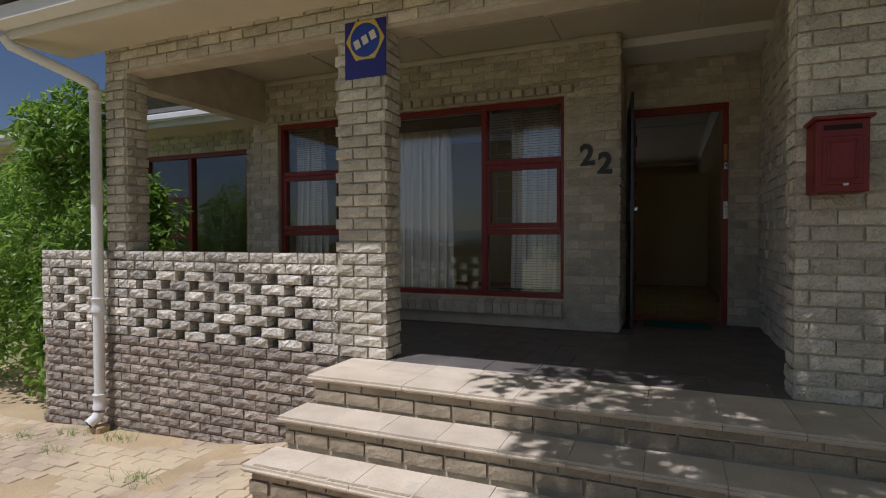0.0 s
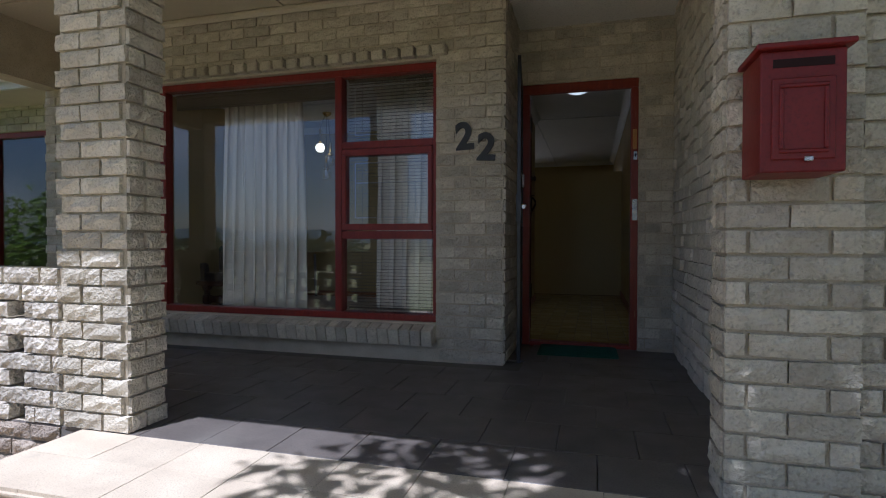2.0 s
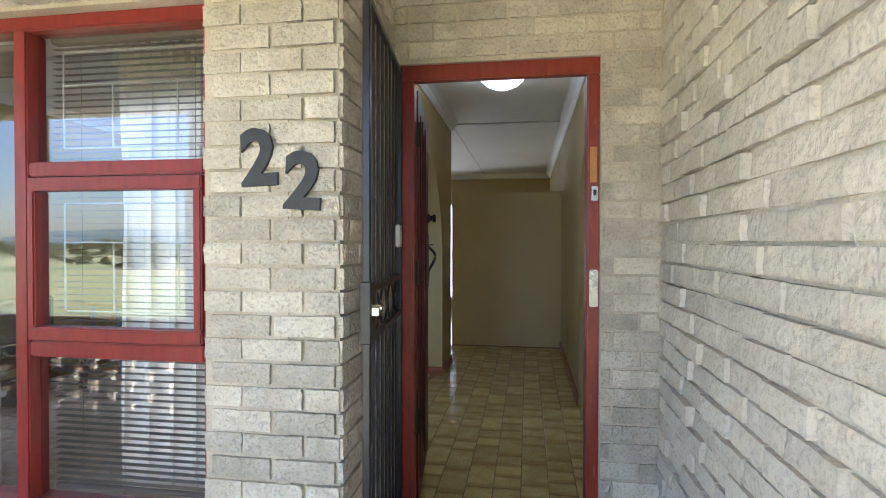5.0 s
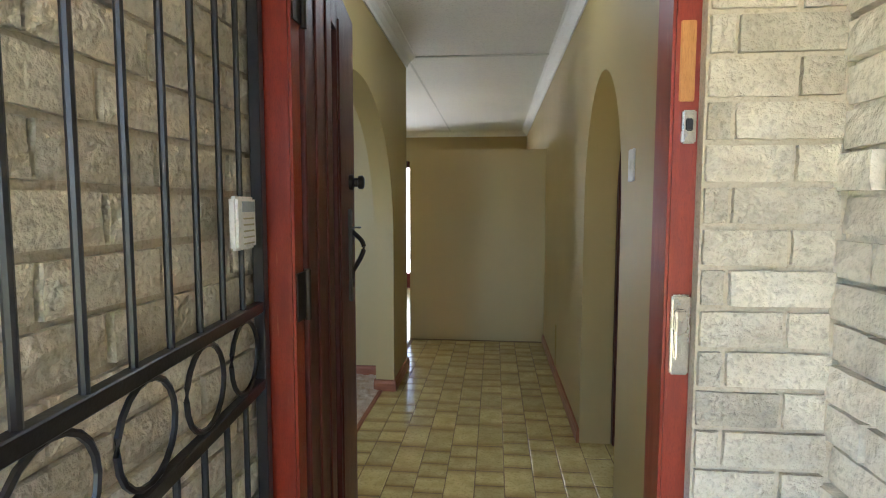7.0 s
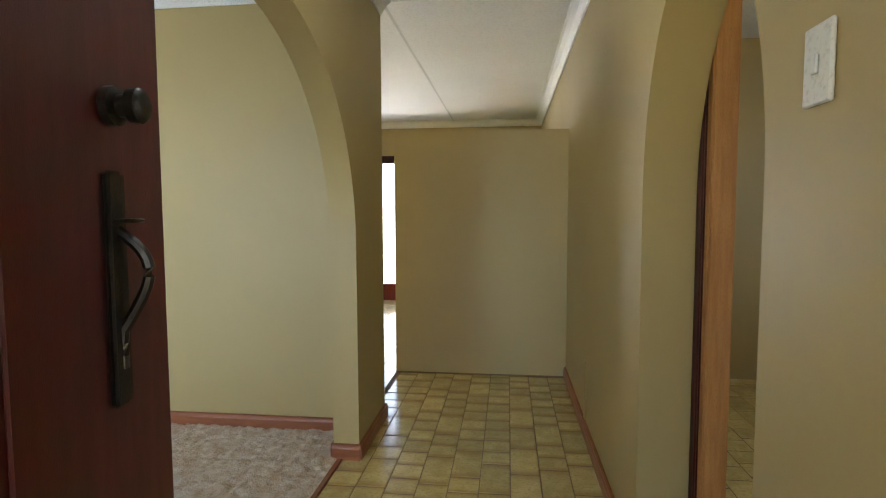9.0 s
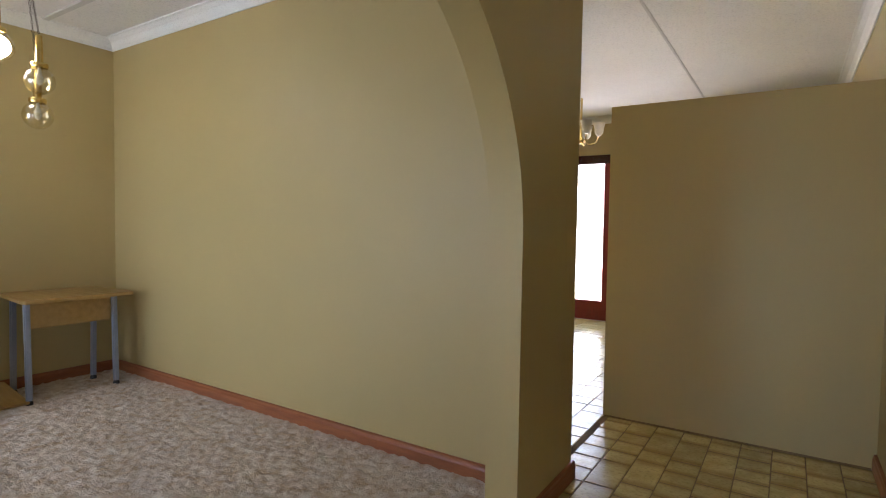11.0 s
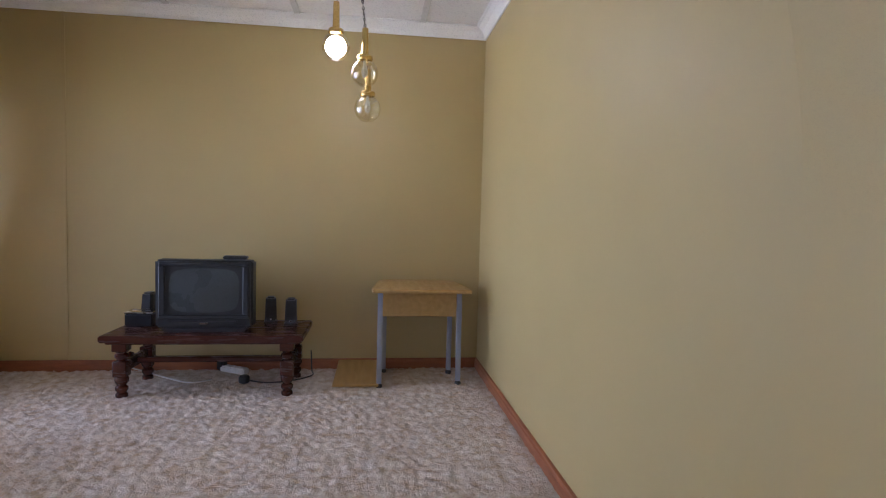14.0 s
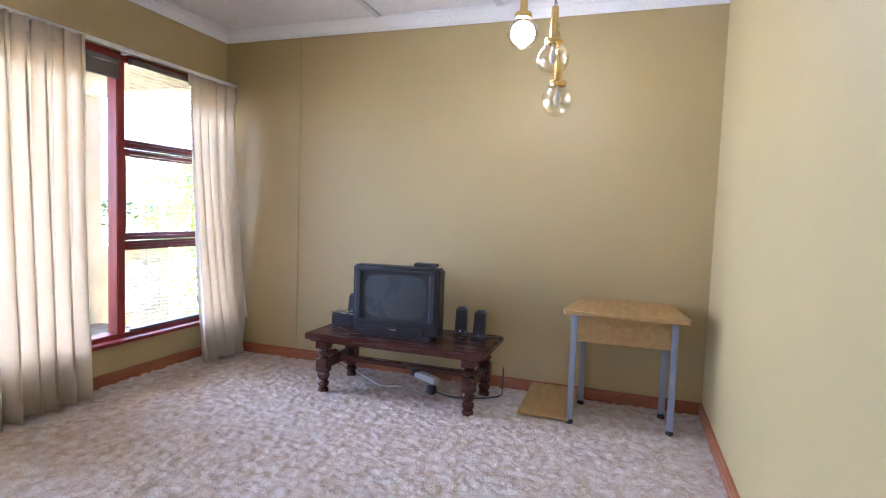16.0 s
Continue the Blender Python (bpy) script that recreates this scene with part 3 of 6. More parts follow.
box(bm, -0.785, -0.755, 0.815, 2.745, -0.02, 0.010, 0.004)
structure("carpet_edge_strip", bm, M_SKIRT, "brown strip along the carpet edge", "trim")

# ---- bricks ----
BRICK_MESHES = {}


def brick_mesh(length, depth, kind, rocky, mat_key, mat):
    """A brick with a split, uneven face; x along the wall, -y outwards, z up, origin at the lower left of the wall plane."""
    key = (round(length, 3), depth, kind, rocky, mat_key)
    if key in BRICK_MESHES:
        return BRICK_MESHES[key]
    rnd = random.Random(str(key))
    nx, nz = (7 if length > 0.15 else 4), 4
    verts, faces = [], []
    for j in range(nz):
        for i in range(nx):
            u, v = i / (nx - 1), j / (nz - 1)
            edge = i in (0, nx - 1) or j in (0, nz - 1)
            wob = 0.0025
            x = u * length + (rnd.uniform(-wob, wob) if 0 < i < nx - 1 else (wob if i == 0 else -wob) * rnd.random())
            z = v * BH + (rnd.uniform(-wob, wob) if 0 < j < nz - 1 else (wob if j == 0 else -wob) * rnd.random())
            out = (0.004 + rnd.random() * 0.005) if edge else (0.006 + rnd.random() * rocky)
            verts.append((x, -out, z))
    for j in range(nz - 1):
        for i in range(nx - 1):
            a = j * nx + i
            faces.append((a, a + 1, a + nx + 1, a + nx))
    ring = list(range(nx)) + [j * nx + nx - 1 for j in range(1, nz)] + [(nz - 1) * nx + i for i in range(nx - 2, -1, -1)] + [j * nx for j in range(nz - 2, 0, -1)]
    base = len(verts)
    for r_ in ring:
        x, y, z = verts[r_]
        verts.append((x, depth, z))
    k = len(ring)
    for a in range(k):
        b_ = (a + 1) % k
        faces.append((ring[b_], ring[a], base + a, base + b_))
    if depth > 0.05:
        faces.append(tuple(base + a for a in range(k)))
    me = bpy.data.meshes.new("brick")
    me.from_pydata(verts, [], faces)
    me.materials.append(mat)
    BRICK_MESHES[key] = me
    return me


def brick_skin(parent, axis, plane, face, u0, u1, z0, z1, holes, mat, shift=0.0, rocky=0.011, limit=300, near=None, depth=0.013, gap=0.0, stagger=0.003, turn=0.6, lift=0.0):
    """Bricks laid in stretcher bond on a wall plane. face: -1 looks towards the lower side of the axis, 1 towards the upper.
    gap: open joint between bricks (a pierced wall). Bricks past the limit are joined into one mesh."""
    rnd = random.Random(str((axis, plane, u0, z0)))
    todo = []
    pitch = BL + gap
    n0 = int(math.floor((z0) / C))
    row = n0
    while row * C < z1 - 0.02:
        z = row * C + 0.005 + lift
        if z >= z0 - 0.03:
            u = u0 - pitch * 2 + ((row % 2) * 0.5 + shift) * pitch
            while u < u1:
                a, b_ = max(u, u0), min(u + BL - 0.010, u1)
                u += pitch
                spans = [(a, b_)]
                for h in holes:
                    if h[2] - 0.02 < z + BH / 2 < h[3] + 0.005:
                        cut = []
                        for s, e in spans:
                            if h[1] <= s or h[0] >= e:
                                cut.append((s, e))
                            else:
                                if h[0] > s:
                                    cut.append((s, h[0]))
                                if h[1] < e:
                                    cut.append((h[1], e))
                        spans = cut
                for s, e in spans:
                    if e - s > 0.04:
                        todo.append((s, e, z))
        row += 1
    if near is not None:
        todo.sort(key=lambda q: abs((q[0] + q[1]) / 2 - near[0]) + abs(q[2] - near[1]) * 0.6)
    rest_v, rest_f = [], []
    for k, (s, e, z) in enumerate(todo):
        length = max(0.045, round((e - s) * 50) / 50)
        length = min(length, e - s + 0.008)
        length = round(length, 3)
        me = brick_mesh(length, depth, rnd.randrange(5), rocky, mat.name, mat)
        if axis == "y":
            m = pose(s, plane, z) if face < 0 else pose(e, plane, z, 0, 0, 180)
        else:
            m = pose(plane, e, z, 0, 0, -90) if face < 0 else pose(plane, s, z, 0, 0, 90)
        m = m @ pose(0, rnd.uniform(-stagger, stagger), rnd.uniform(-0.001, 0.001), rnd.uniform(-turn, turn), 0, rnd.uniform(-turn, turn))
        if k < limit:
            ob = new("brick", me)
            ob.parent = parent
            ob.matrix_world = m
        else:
            o = len(rest_v)
            rest_v += [tuple(m @ v.co) for v in me.vertices]
            rest_f += [tuple(o + i for i in p.vertices) for p in me.polygons]
    if rest_v:
        me = bpy.data.meshes.new("brickwork")
        me.from_pydata(rest_v, [], rest_f)
        me.materials.append(M_BRICK_JOIN)
        ob = new("brickwork", me)
        ob.parent = parent
        tagged(ob, "further courses of rock-face brick", kind="stuff")


def sheet_glass(name, parent, x0, x1, y, z0, z1, mat=None, axis="y"):
    bm = bmesh.new()
    if axis == "y":
        box(bm, x0, x1, y - 0.002, y + 0.002, z0, z1)
    else:
        box(bm, y - 0.002, y + 0.002, x0, x1, z0, z1)
    ob = part(name, bm, mat or M_GLASS, parent)
    ob.visible_shadow = False
    return ob


# ---- front window ----
def bar(parent, name, x0, x1, y0, y1, z0, z1, mat=None, r=0.006):
    bm = bmesh.new()
    box(bm, x0, x1, y0, y1, z0, z1, r, 2)
    return part(name, bm, mat or M_RED, parent)


window_1 = tagged(new("window_1"), "wide red-brown framed front window with three bays", "window", kind="structure")
X0, X1, Z0, Z1 = WIN
WYF, WYB = YW + 0.055, YW + 0.145
bar(window_1, "window_frame", X0, X1, WYF, WYB, Z1 - 0.055, Z1)
bar(window_1, "window_frame", X0, X1, WYF - 0.02, WYB, Z0, Z0 + 0.05)
bar(window_1, "window_frame", X0, X0 + 0.05, WYF, WYB, Z0 + 0.05, Z1 - 0.055)
bar(window_1, "window_frame", X1 - 0.04, X1, WYF, WYB, Z0 + 0.05, Z1 - 0.055)
M1, M2 = -3.42, -1.765
for x in (M1, M2):
    bar(window_1, "mullion", x - 0.03, x + 0.03, WYF - 0.003, WYB, Z0 + 0.05, Z1 - 0.055)
for a, b_ in ((X0 + 0.05, M1 - 0.03), (M2 + 0.03, X1 - 0.04)):
    bar(window_1, "transom", a, b_, WYF, WYB, 1.578, 1.632)
    bar(window_1, "transom", a, b_, WYF, WYB, 0.885, 0.945)
    bar(window_1, "sash_rail", a + 0.002, b_ - 0.002, WYF - 0.012, WYB - 0.03, 1.522, 1.572)
    bar(window_1, "sash_rail", a + 0.002, b_ - 0.002, WYF - 0.012, WYB - 0.03, 0.95, 1.0)
    bar(window_1, "sash_stile", a + 0.002, a + 0.037, WYF - 0.012, WYB - 0.03, 1.0, 1.522)
    bar(window_1, "sash_stile", b_ - 0.037, b_ - 0.002, WYF - 0.012, WYB - 0.03, 1.0, 1.522)
    sheet_glass("pane", window_1, a, b_, WYF + 0.05, 1.632, Z1 - 0.055)
    sheet_glass("pane", window_1, a + 0.037, b_ - 0.037, WYF + 0.025, 1.0, 1.522)
    sheet_glass("pane", window_1, a, b_, WYF + 0.05, Z0 + 0.05, 0.885)
sheet_glass("pane", window_1, M1 + 0.03, M2 - 0.03, WYF + 0.05, Z0 + 0.05, Z1 - 0.055)
bm = bmesh.new()
box(bm, X0, X1, WYB, -0.56, Z0 - 0.005, Z0 + 0.02, 0.006, 2)
part("window_sill", bm, M_RED, window_1, "red-brown wooden inner sill")

# brick-on-edge sill and tilted lintel course
sill = tagged(new("brick_sill"), "sloping brick-on-edge window sill", "sill", kind="structure")
n = int((X1 - X0) / 0.082)
for k in range(n):
    bm = bmesh.new()
    box(bm, 0.002, 0.0795, -0.115, 0.06, -0.10, 0.02, 0.004)
    ob = part("brick", bm, M_BRICK, sill)
    ob.matrix_world = pose(X0 + k * (X1 - X0) / n, YW, 0.235, 14 + random.uniform(-0.6, 0.6), random.uniform(-0.3, 0.3), 0)
lintel = tagged(new("brick_lintel"), "projecting brick course over the front window", "lintel", kind="structure")
n = int((X1 - X0 + 0.2) / 0.118)
for k in range(n):
    bm = bmesh.new()
    box(bm, 0.004, 0.108, -0.05, 0.055, 0.0, 0.075, 0.008)
    ob = part("brick", bm, M_BRICK, lintel)
    ob.matrix_world = pose(X0 - 0.1 + k * 0.118, YW, 2.205, random.uniform(-2, 2), 0, -9 + random.uniform(-2, 2))

# wing window
window_2 = tagged(new("window_2"), "red-brown framed window of the wing", "window", kind="structure")
a, b_, c, d = WINGWIN
bar(window_2, "window_frame", a, b_, WY + 0.03, WY + 0.12, d - 0.06, d)
bar(window_2, "window_frame", a, b_, WY + 0.03, WY + 0.12, c, c + 0.06)
bar(window_2, "window_frame", a, a + 0.06, WY + 0.03, WY + 0.12, c + 0.06, d - 0.06)
bar(window_2, "window_frame", b_ - 0.06, b_, WY + 0.03, WY + 0.12, c + 0.06, d - 0.06)
bar(window_2, "mullion", -6.95, -6.88, WY + 0.025, WY + 0.12, c + 0.06, d - 0.06)
bar(window_2, "transom", a + 0.06, -6.95, WY + 0.03, WY + 0.12, 1.42, 1.49)
bar(window_2, "transom", a + 0.06, -6.95, WY + 0.03, WY + 0.12, 0.85, 0.92)
sheet_glass("pane", window_2, a + 0.06, -6.95, WY + 0.08, 1.49, d - 0.06)
sheet_glass("pane", window_2, a + 0.06, -6.95, WY + 0.08, 0.92, 1.42)
sheet_glass("pane", window_2, a + 0.06, -6.95, WY + 0.08, c + 0.06, 0.85)
sheet_glass("pane", window_2, -6.88, b_ - 0.06, WY + 0.08, c + 0.06, d - 0.06)
# dark base colour gives this added backing the gloom behind the wing glass
M_DIM_BACKING = material("dim_room_plaster", (0.12, 0.10, 0.08), 0.9)
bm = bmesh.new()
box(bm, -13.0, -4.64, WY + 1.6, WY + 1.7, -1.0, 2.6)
structure("wing_room_wall", bm, M_DIM_BACKING, "added wall behind the wing glass, coloured dark for the dim room", "wall")

# ---- front door, frame and gate ----
door_1 = tagged(new("door_1"), "dark red wooden front door standing open inwards", "door", kind="structure")
dx0, dx1, dz = DOOR[0], DOOR[1], DOOR[3]
bar(door_1, "door_frame", dx0, dx1, -0.012, 0.03, dz - 0.092, dz, M_RED_WORN)
bar(door_1, "door_frame", dx0, dx0 + 0.085, -0.012, 0.05, 0.0, dz - 0.092, M_RED_WORN)
jamb = bar(door_1, "door_frame", dx1 - 0.056, dx1, -0.012, 0.10, 0.0, dz - 0.092, M_RED_WORN)
bar(door_1, "threshold", dx0 + 0.085, dx1 - 0.056, 0.0, 0.11, -0.01, 0.028)
patch = bar(door_1, "bare_patch", dx1 - 0.042, dx1 - 0.012, -0.016, -0.008, 1.60, 1.76, M_RAW_WOOD, 0.002)
patch["label"] = "bare orange wood patch in the frame"
tagged(bar(door_1, "keep_plate", dx1 - 0.036, dx1 - 0.008, -0.022, -0.008, 1.515, 1.582, M_CHROME, 0.003), "small chrome lock keep")
# raised black block stands in for the dark inside the keep
bar(door_1, "keep_hole", dx1 - 0.029, dx1 - 0.015, -0.0245, -0.02, 1.54, 1.565, M_BLACK_STEEL, 0.003)
sp = bar(door_1, "strike_plate", dx1 - 0.044, dx1 - 0.004, -0.02, -0.008, 1.035, 1.205, M_CHROME, 0.004)
bar(door_1, "strike_lip", dx1 - 0.038, dx1 - 0.014, -0.030, -0.019, 1.07, 1.175, M_CHROME, 0.004)
for z in (0.45, 1.18, 1.85):
    bm = bmesh.new()
    tube(bm, (dx0 + 0.092, 0.055, z - 0.06), (dx0 + 0.092, 0.055, z + 0.06), 0.008)
    box(bm, dx0 + 0.083, dx0 + 0.089, 0.0, 0.05, z - 0.055, z + 0.055)
    part("hinge", bm, M_BRONZE, door_1, "worn bronze hinge", True)
leaf = thing("tmp", "", "")
leaf.name = "door_leaf"
leaf.parent = door_1
leaf.matrix_world = pose(-0.368, 0.075, 0.012, 0, 0, 6.9)
LW, LT, LH = 0.80, 0.042, 2.06
bm = bmesh.new()
box(bm, -LT, 0, 0, 0.35, 0, LH, 0.004)
box(bm, -LT, 0, 0.435, LW, 0, LH, 0.004)
box(bm, -LT, 0, 0.35, 0.435, 0, 0.16, 0.0)
box(bm, -LT, 0, 0.35, 0.435, LH - 0.14, LH, 0.0)
for y in (0.10, 0.24, 0.45):
    box(bm, -0.001, 0.006, y, y + 0.035, 0.10, LH - 0.10, 0.003)
me_leaf = make("door_panel", bm, M_RED_DOOR)
me_leaf.parent = leaf
bm = bmesh.new()
for k in range(6):
    tube(bm, (-LT / 2, 0.357 + 0.0142 * k, 0.16), (-LT / 2, 0.357 + 0.0142 * k, LH - 0.14), 0.0075, n=8)
M_REED = material("dark_reeded_glass", (0.012, 0.012, 0.013), 0.12, (0.01, 0.01, 0.01), 10, 100, 0)
ob = make("reeded_slot", bm, M_REED, True)
ob.parent = leaf
tagged(ob, "dark reeded glass slot")
bm = bmesh.new()
lathe(bm, [(0.028, 0), (0.028, 0.012), (0.016, 0.016), (0.016, 0.03), (0.024, 0.032), (0.025, 0.046), (0.018, 0.051)], 20)
ob = make("knob", bm, M_BRONZE, True)
ob.parent = leaf
ob.matrix_local = pose(0.004, 0.655, 1.46, 0, 90, 0)
bm = bmesh.new()
box(bm, 0.0, 0.012, 0.63, 0.675, 1.03, 1.37, 0.006, 2)
pts = []
for k in range(15):
    a = k / 14
    pts.append((0.008 + 0.048 * math.sin(math.pi * min(a * 1.25, 1.0)) * (1 - 0.25 * a), 0.655, 1.285 - 0.20 * a + 0.02 * math.sin(math.pi * a)))
sweep(bm, pts, 0.0085)
box(bm, 0.01, 0.042, 0.642, 0.668, 1.296, 1.302, 0.002)
ob = make("pull_handle", bm, M_BRONZE, True)
ob.parent = leaf
tagged(ob, "curved dark bronze pull handle")

gate = thing("security_gate", "black steel security gate swung open against the brick wall", "gate", at=(-0.435, -0.03, 0.0), rz=6.0)
GW, GH = 0.84, 2.14
for y in (0.0, -GW + 0.03):
    bm = bmesh.new()
    box(bm, -0.012, 0.012, y - 0.03 if y == 0 else y - 0.015, y if y == 0 else y + 0.015, 0.03, GH, 0.002)
    part("stile", bm, M_BLACK_STEEL, gate)
for z in (0.045, 1.00, 1.17, GH - 0.015):
    bm = bmesh.new()
    box(bm, -0.010, 0.010, -GW + 0.045, -0.03, z - 0.012, z + 0.012, 0.002)
    part("rail", bm, M_BLACK_STEEL, gate)
for k in range(1, 8):
    y = -0.03 - (GW - 0.075) * k / 8
    for za, zb in ((0.057, 0.988), (1.182, GH - 0.027)):
        bm = bmesh.new()
        tube(bm, (0, y, za), (0, y, zb), 0.006, n=8)
        part("bar", bm, M_BLACK_STEEL, gate, "", True)
for k in range(4):
    y = -0.12 - 0.18 * k
    bm = bmesh.new()
    sweep(bm, [(0, y + 0.072 * math.cos(a), 1.085 + 0.072 * math.sin(a)) for a in [2 * math.pi * q / 20 for q in range(21)]], 0.005, 6)
    part("ring", bm, M_BLACK_STEEL, gate, "", True)
bm = bmesh.new()
box(bm, -0.018, 0.018, -GW - 0.002, -GW + 0.09, 1.0, 1.2, 0.003)
part("lock_case", bm, M_BLACK_STEEL, gate)
bm = bmesh.new()
tube(bm, (0.018, -GW + 0.03, 1.115), (0.05, -GW + 0.03, 1.115), 0.014)
box(bm, 0.018, 0.045, -GW + 0.005, -GW + 0.028, 1.09, 1.12, 0.003)
part("lock_cylinder", bm, M_CHROME, gate, "bright chrome lock cylinder", True)
bm = bmesh.new()
box(bm, 0.007, 0.024, -0.205, -0.105, 1.305, 1.405, 0.005, 2)
white_box = part("white_box", bm, M_WHITE_PVC, gate, "small white slotted plastic box")
M_BOXLABEL = material("blue_grey_label", (0.30, 0.36, 0.42), 0.4, (0.26, 0.31, 0.37), 8, 100, 0.02)
M_SLOT = material("yellowed_slot", (0.42, 0.40, 0.24), 0.6, (0.36, 0.34, 0.2), 8, 100, 0.02)
bm = bmesh.new()
box(bm, 0.024, 0.0252, -0.181, -0.115, 1.376, 1.396, 0.0004)
part("label_strip", bm, M_BOXLABEL, white_box, "blue-grey label strip")
for k in range(5):
    bm = bmesh.new()
    box(bm, 0.024, 0.0254, -0.175, -0.121, 1.315 + 0.0118 * k, 1.318 + 0.0118 * k)
    part("slot", bm, M_SLOT, white_box, "yellowed slot")

# house number
M_NUMBER = material("dark_grey_number", (0.045, 0.045, 0.047), 0.5, (0.03, 0.03, 0.032), 30, 200, 0.2)


def lettering(text, size, depth, mat, name, parent=None, align="LEFT", bold=0.0):
    cu = bpy.data.curves.new(name, "FONT")
    cu.body, cu.size, cu.extrude, cu.align_x, cu.offset = text, size, depth, align, bold
    cu.resolution_u = 3
    tmp = bpy.data.objects.new(name, cu)
    scene.collection.objects.link(tmp)
    me = bpy.data.meshes.new_from_object(tmp.evaluated_get(bpy.context.evaluated_depsgraph_get()))
    bpy.data.objects.remove(tmp)
    me.materials.clear()
    me.materials.append(mat)
    ob = new(name, me)
    if parent:
        ob.parent = parent
    return ob


def split_letters(ob, parent):
    """Each letter of a word becomes a part of its own."""
    whole = bmesh.new()
    whole.from_mesh(ob.data)
    m = ob.matrix_local.copy()
    mat = ob.data.materials[0]
    bpy.data.objects.remove(ob)
    left = set(whole.faces)
    while left:
        island, todo = set(), [left.pop()]
        while todo:
            f = todo.pop()
            island.add(f)
            for e in f.edges:
                for g in e.link_faces:
                    if g in left:
                        left.discard(g)
                        todo.append(g)
        bm = bmesh.new()
        made = {}
        for f in island:
            for v in f.verts:
                if v not in made:
                    made[v] = bm.verts.new(v.co)
            bm.faces.new([made[v] for v in f.verts])
        part("letter", bm, mat, parent).matrix_local = m
    whole.free()


for x, z, tilt in ((-0.805, 1.525, -3), (-0.655, 1.45, 3)):
    ob = lettering("2", 0.262, 0.008, M_NUMBER, "house_number", bold=0.009)
    ob.matrix_world = pose(x, YW - 0.018, z, 90, 0, 0) @ pose(0, 0, 0, 0, 0, -tilt)
    tagged(ob, "dark metal house number two on the brick pier", "house number", "house number digits")

# ---- porch things ----
sign = thing("security_sign", "blue metal security sign with yellow hexagon on the pillar", "sign", at=(-2.015, YF - 0.012, 2.175))
M_SIGNBLUE = material("blue_sign_enamel", (0.02, 0.02, 0.20), 0.4, (0.018, 0.018, 0.17), 6, 100, 0.03)
M_SIGNYELLOW = material("yellow_sign_print", (0.65, 0.48, 0.06), 0.5, (0.6, 0.44, 0.05), 6, 100, 0.0)
M_SIGNWHITE = material("cream_sign_print", (0.70, 0.66, 0.55), 0.5, (0.66, 0.62, 0.5), 6, 100, 0.0)
M_SIGNDISC = material("mid_blue_sign_print", (0.02, 0.06, 0.36), 0.5, (0.018, 0.05, 0.32), 6, 100, 0.0)
bm = bmesh.new()
box(bm, -0.165, 0.165, -0.004, 0.0, -0.2, 0.2, 0.001)
part("board", bm, M_SIGNBLUE, sign)


def disc(bm, r, n, y0, y1, z=0.0, turn=0.0, rin=0.0):
    ring = [(r * math.cos(2 * math.pi * k / n + turn), r * math.sin(2 * math.pi * k / n + turn)) for k in range(n)]
    b = bmesh.new()
    f = b.faces.new([b.verts.new((x, y0, z + zz)) for x, zz in ring])
    g_ = bmesh.ops.extrude_face_region(b, geom=[f])
    for v in g_["geom"]:
        if isinstance(v, bmesh.types.BMVert):
            v.co.y = y1
    merge(bm, b)


bm = bmesh.new()
disc(bm, 0.155, 6, -0.0055, -0.004, 0.062)
part("hexagon", bm, M_SIGNYELLOW, sign)
bm = bmesh.new()
disc(bm, 0.118, 28, -0.007, -0.0055, 0.062)
part("disc", bm, M_SIGNDISC, sign)
for k in range(3):
    bm, b = bmesh.new(), bmesh.new()
    bmesh.ops.create_cube(b, size=1)
    merge(bm, b, Matrix.Translation((-0.062 + 0.062 * k, -0.008, 0.035 + 0.027 * k)) @ Matrix.Rotation(radians(-22), 4, "Y") @ Matrix.Diagonal((0.046, 0.002, 0.062, 1)))
    part("emblem_block", bm, M_SIGNWHITE, sign)
for text, z, s in (("MONITORING", -0.108, 0.046), ("RESPONSE", -0.147, 0.046), ("041 9333 114", -0.186, 0.046)):
    ob = lettering(text, s, 0.0006, M_SIGNWHITE, "lettering", sign, "CENTER", 0.0005)
    ob.matrix_local = pose(0, -0.005, z, 90, 0, 0)
    split_letters(ob, sign)

letterbox = thing("letterbox", "red-painted wooden letterbox fixed to the brick pillar", "letterbox", at=(0.705, YF - 0.012, 1.07))
M_BOXRED = material("red_letterbox_paint", (0.21, 0.013, 0.010), 0.45, (0.16, 0.01, 0.008), 8, 120, 0.12)
bm = bmesh.new()
box(bm, -0.115, 0.115, -0.215, -0.0, 0.0, 0.345, 0.004)
part("body", bm, M_BOXRED, letterbox)
bm = bmesh.new()
box(bm, -0.132, 0.132, -0.245, -0.0, 0.345, 0.362, 0.004)
part("lid", bm, M_BOXRED, letterbox)
bm = bmesh.new()
box(bm, -0.085, 0.085, -0.224, -0.2155, 0.035, 0.265, 0.003)
part("door", bm, M_BOXRED, letterbox)
bm = bmesh.new()
for q in ((-0.066, 0.066, 0.052, 0.064), (-0.066, 0.066, 0.236, 0.248), (-0.066, -0.054, 0.064, 0.236), (0.054, 0.066, 0.064, 0.236)):
    box(bm, q[0], q[1], -0.231, -0.2242, q[2], q[3], 0.003)
part("moulding", bm, M_BOXRED, letterbox)
bm = bmesh.new()
# dark plate: shade of the slot recess below the lid, put into colour
M_LID_SHADE = material("dark_slot_shadow_paint", (0.03, 0.006, 0.006), 0.85, (0.02, 0.005, 0.005), 8, 120, 0.05)
box(bm, -0.082, 0.082, -0.2175, -0.2152, 0.296, 0.320)
part("slot", bm, M_LID_SHADE, letterbox, "dark plate painted for the shaded slot recess under the lid")
bm = bmesh.new()
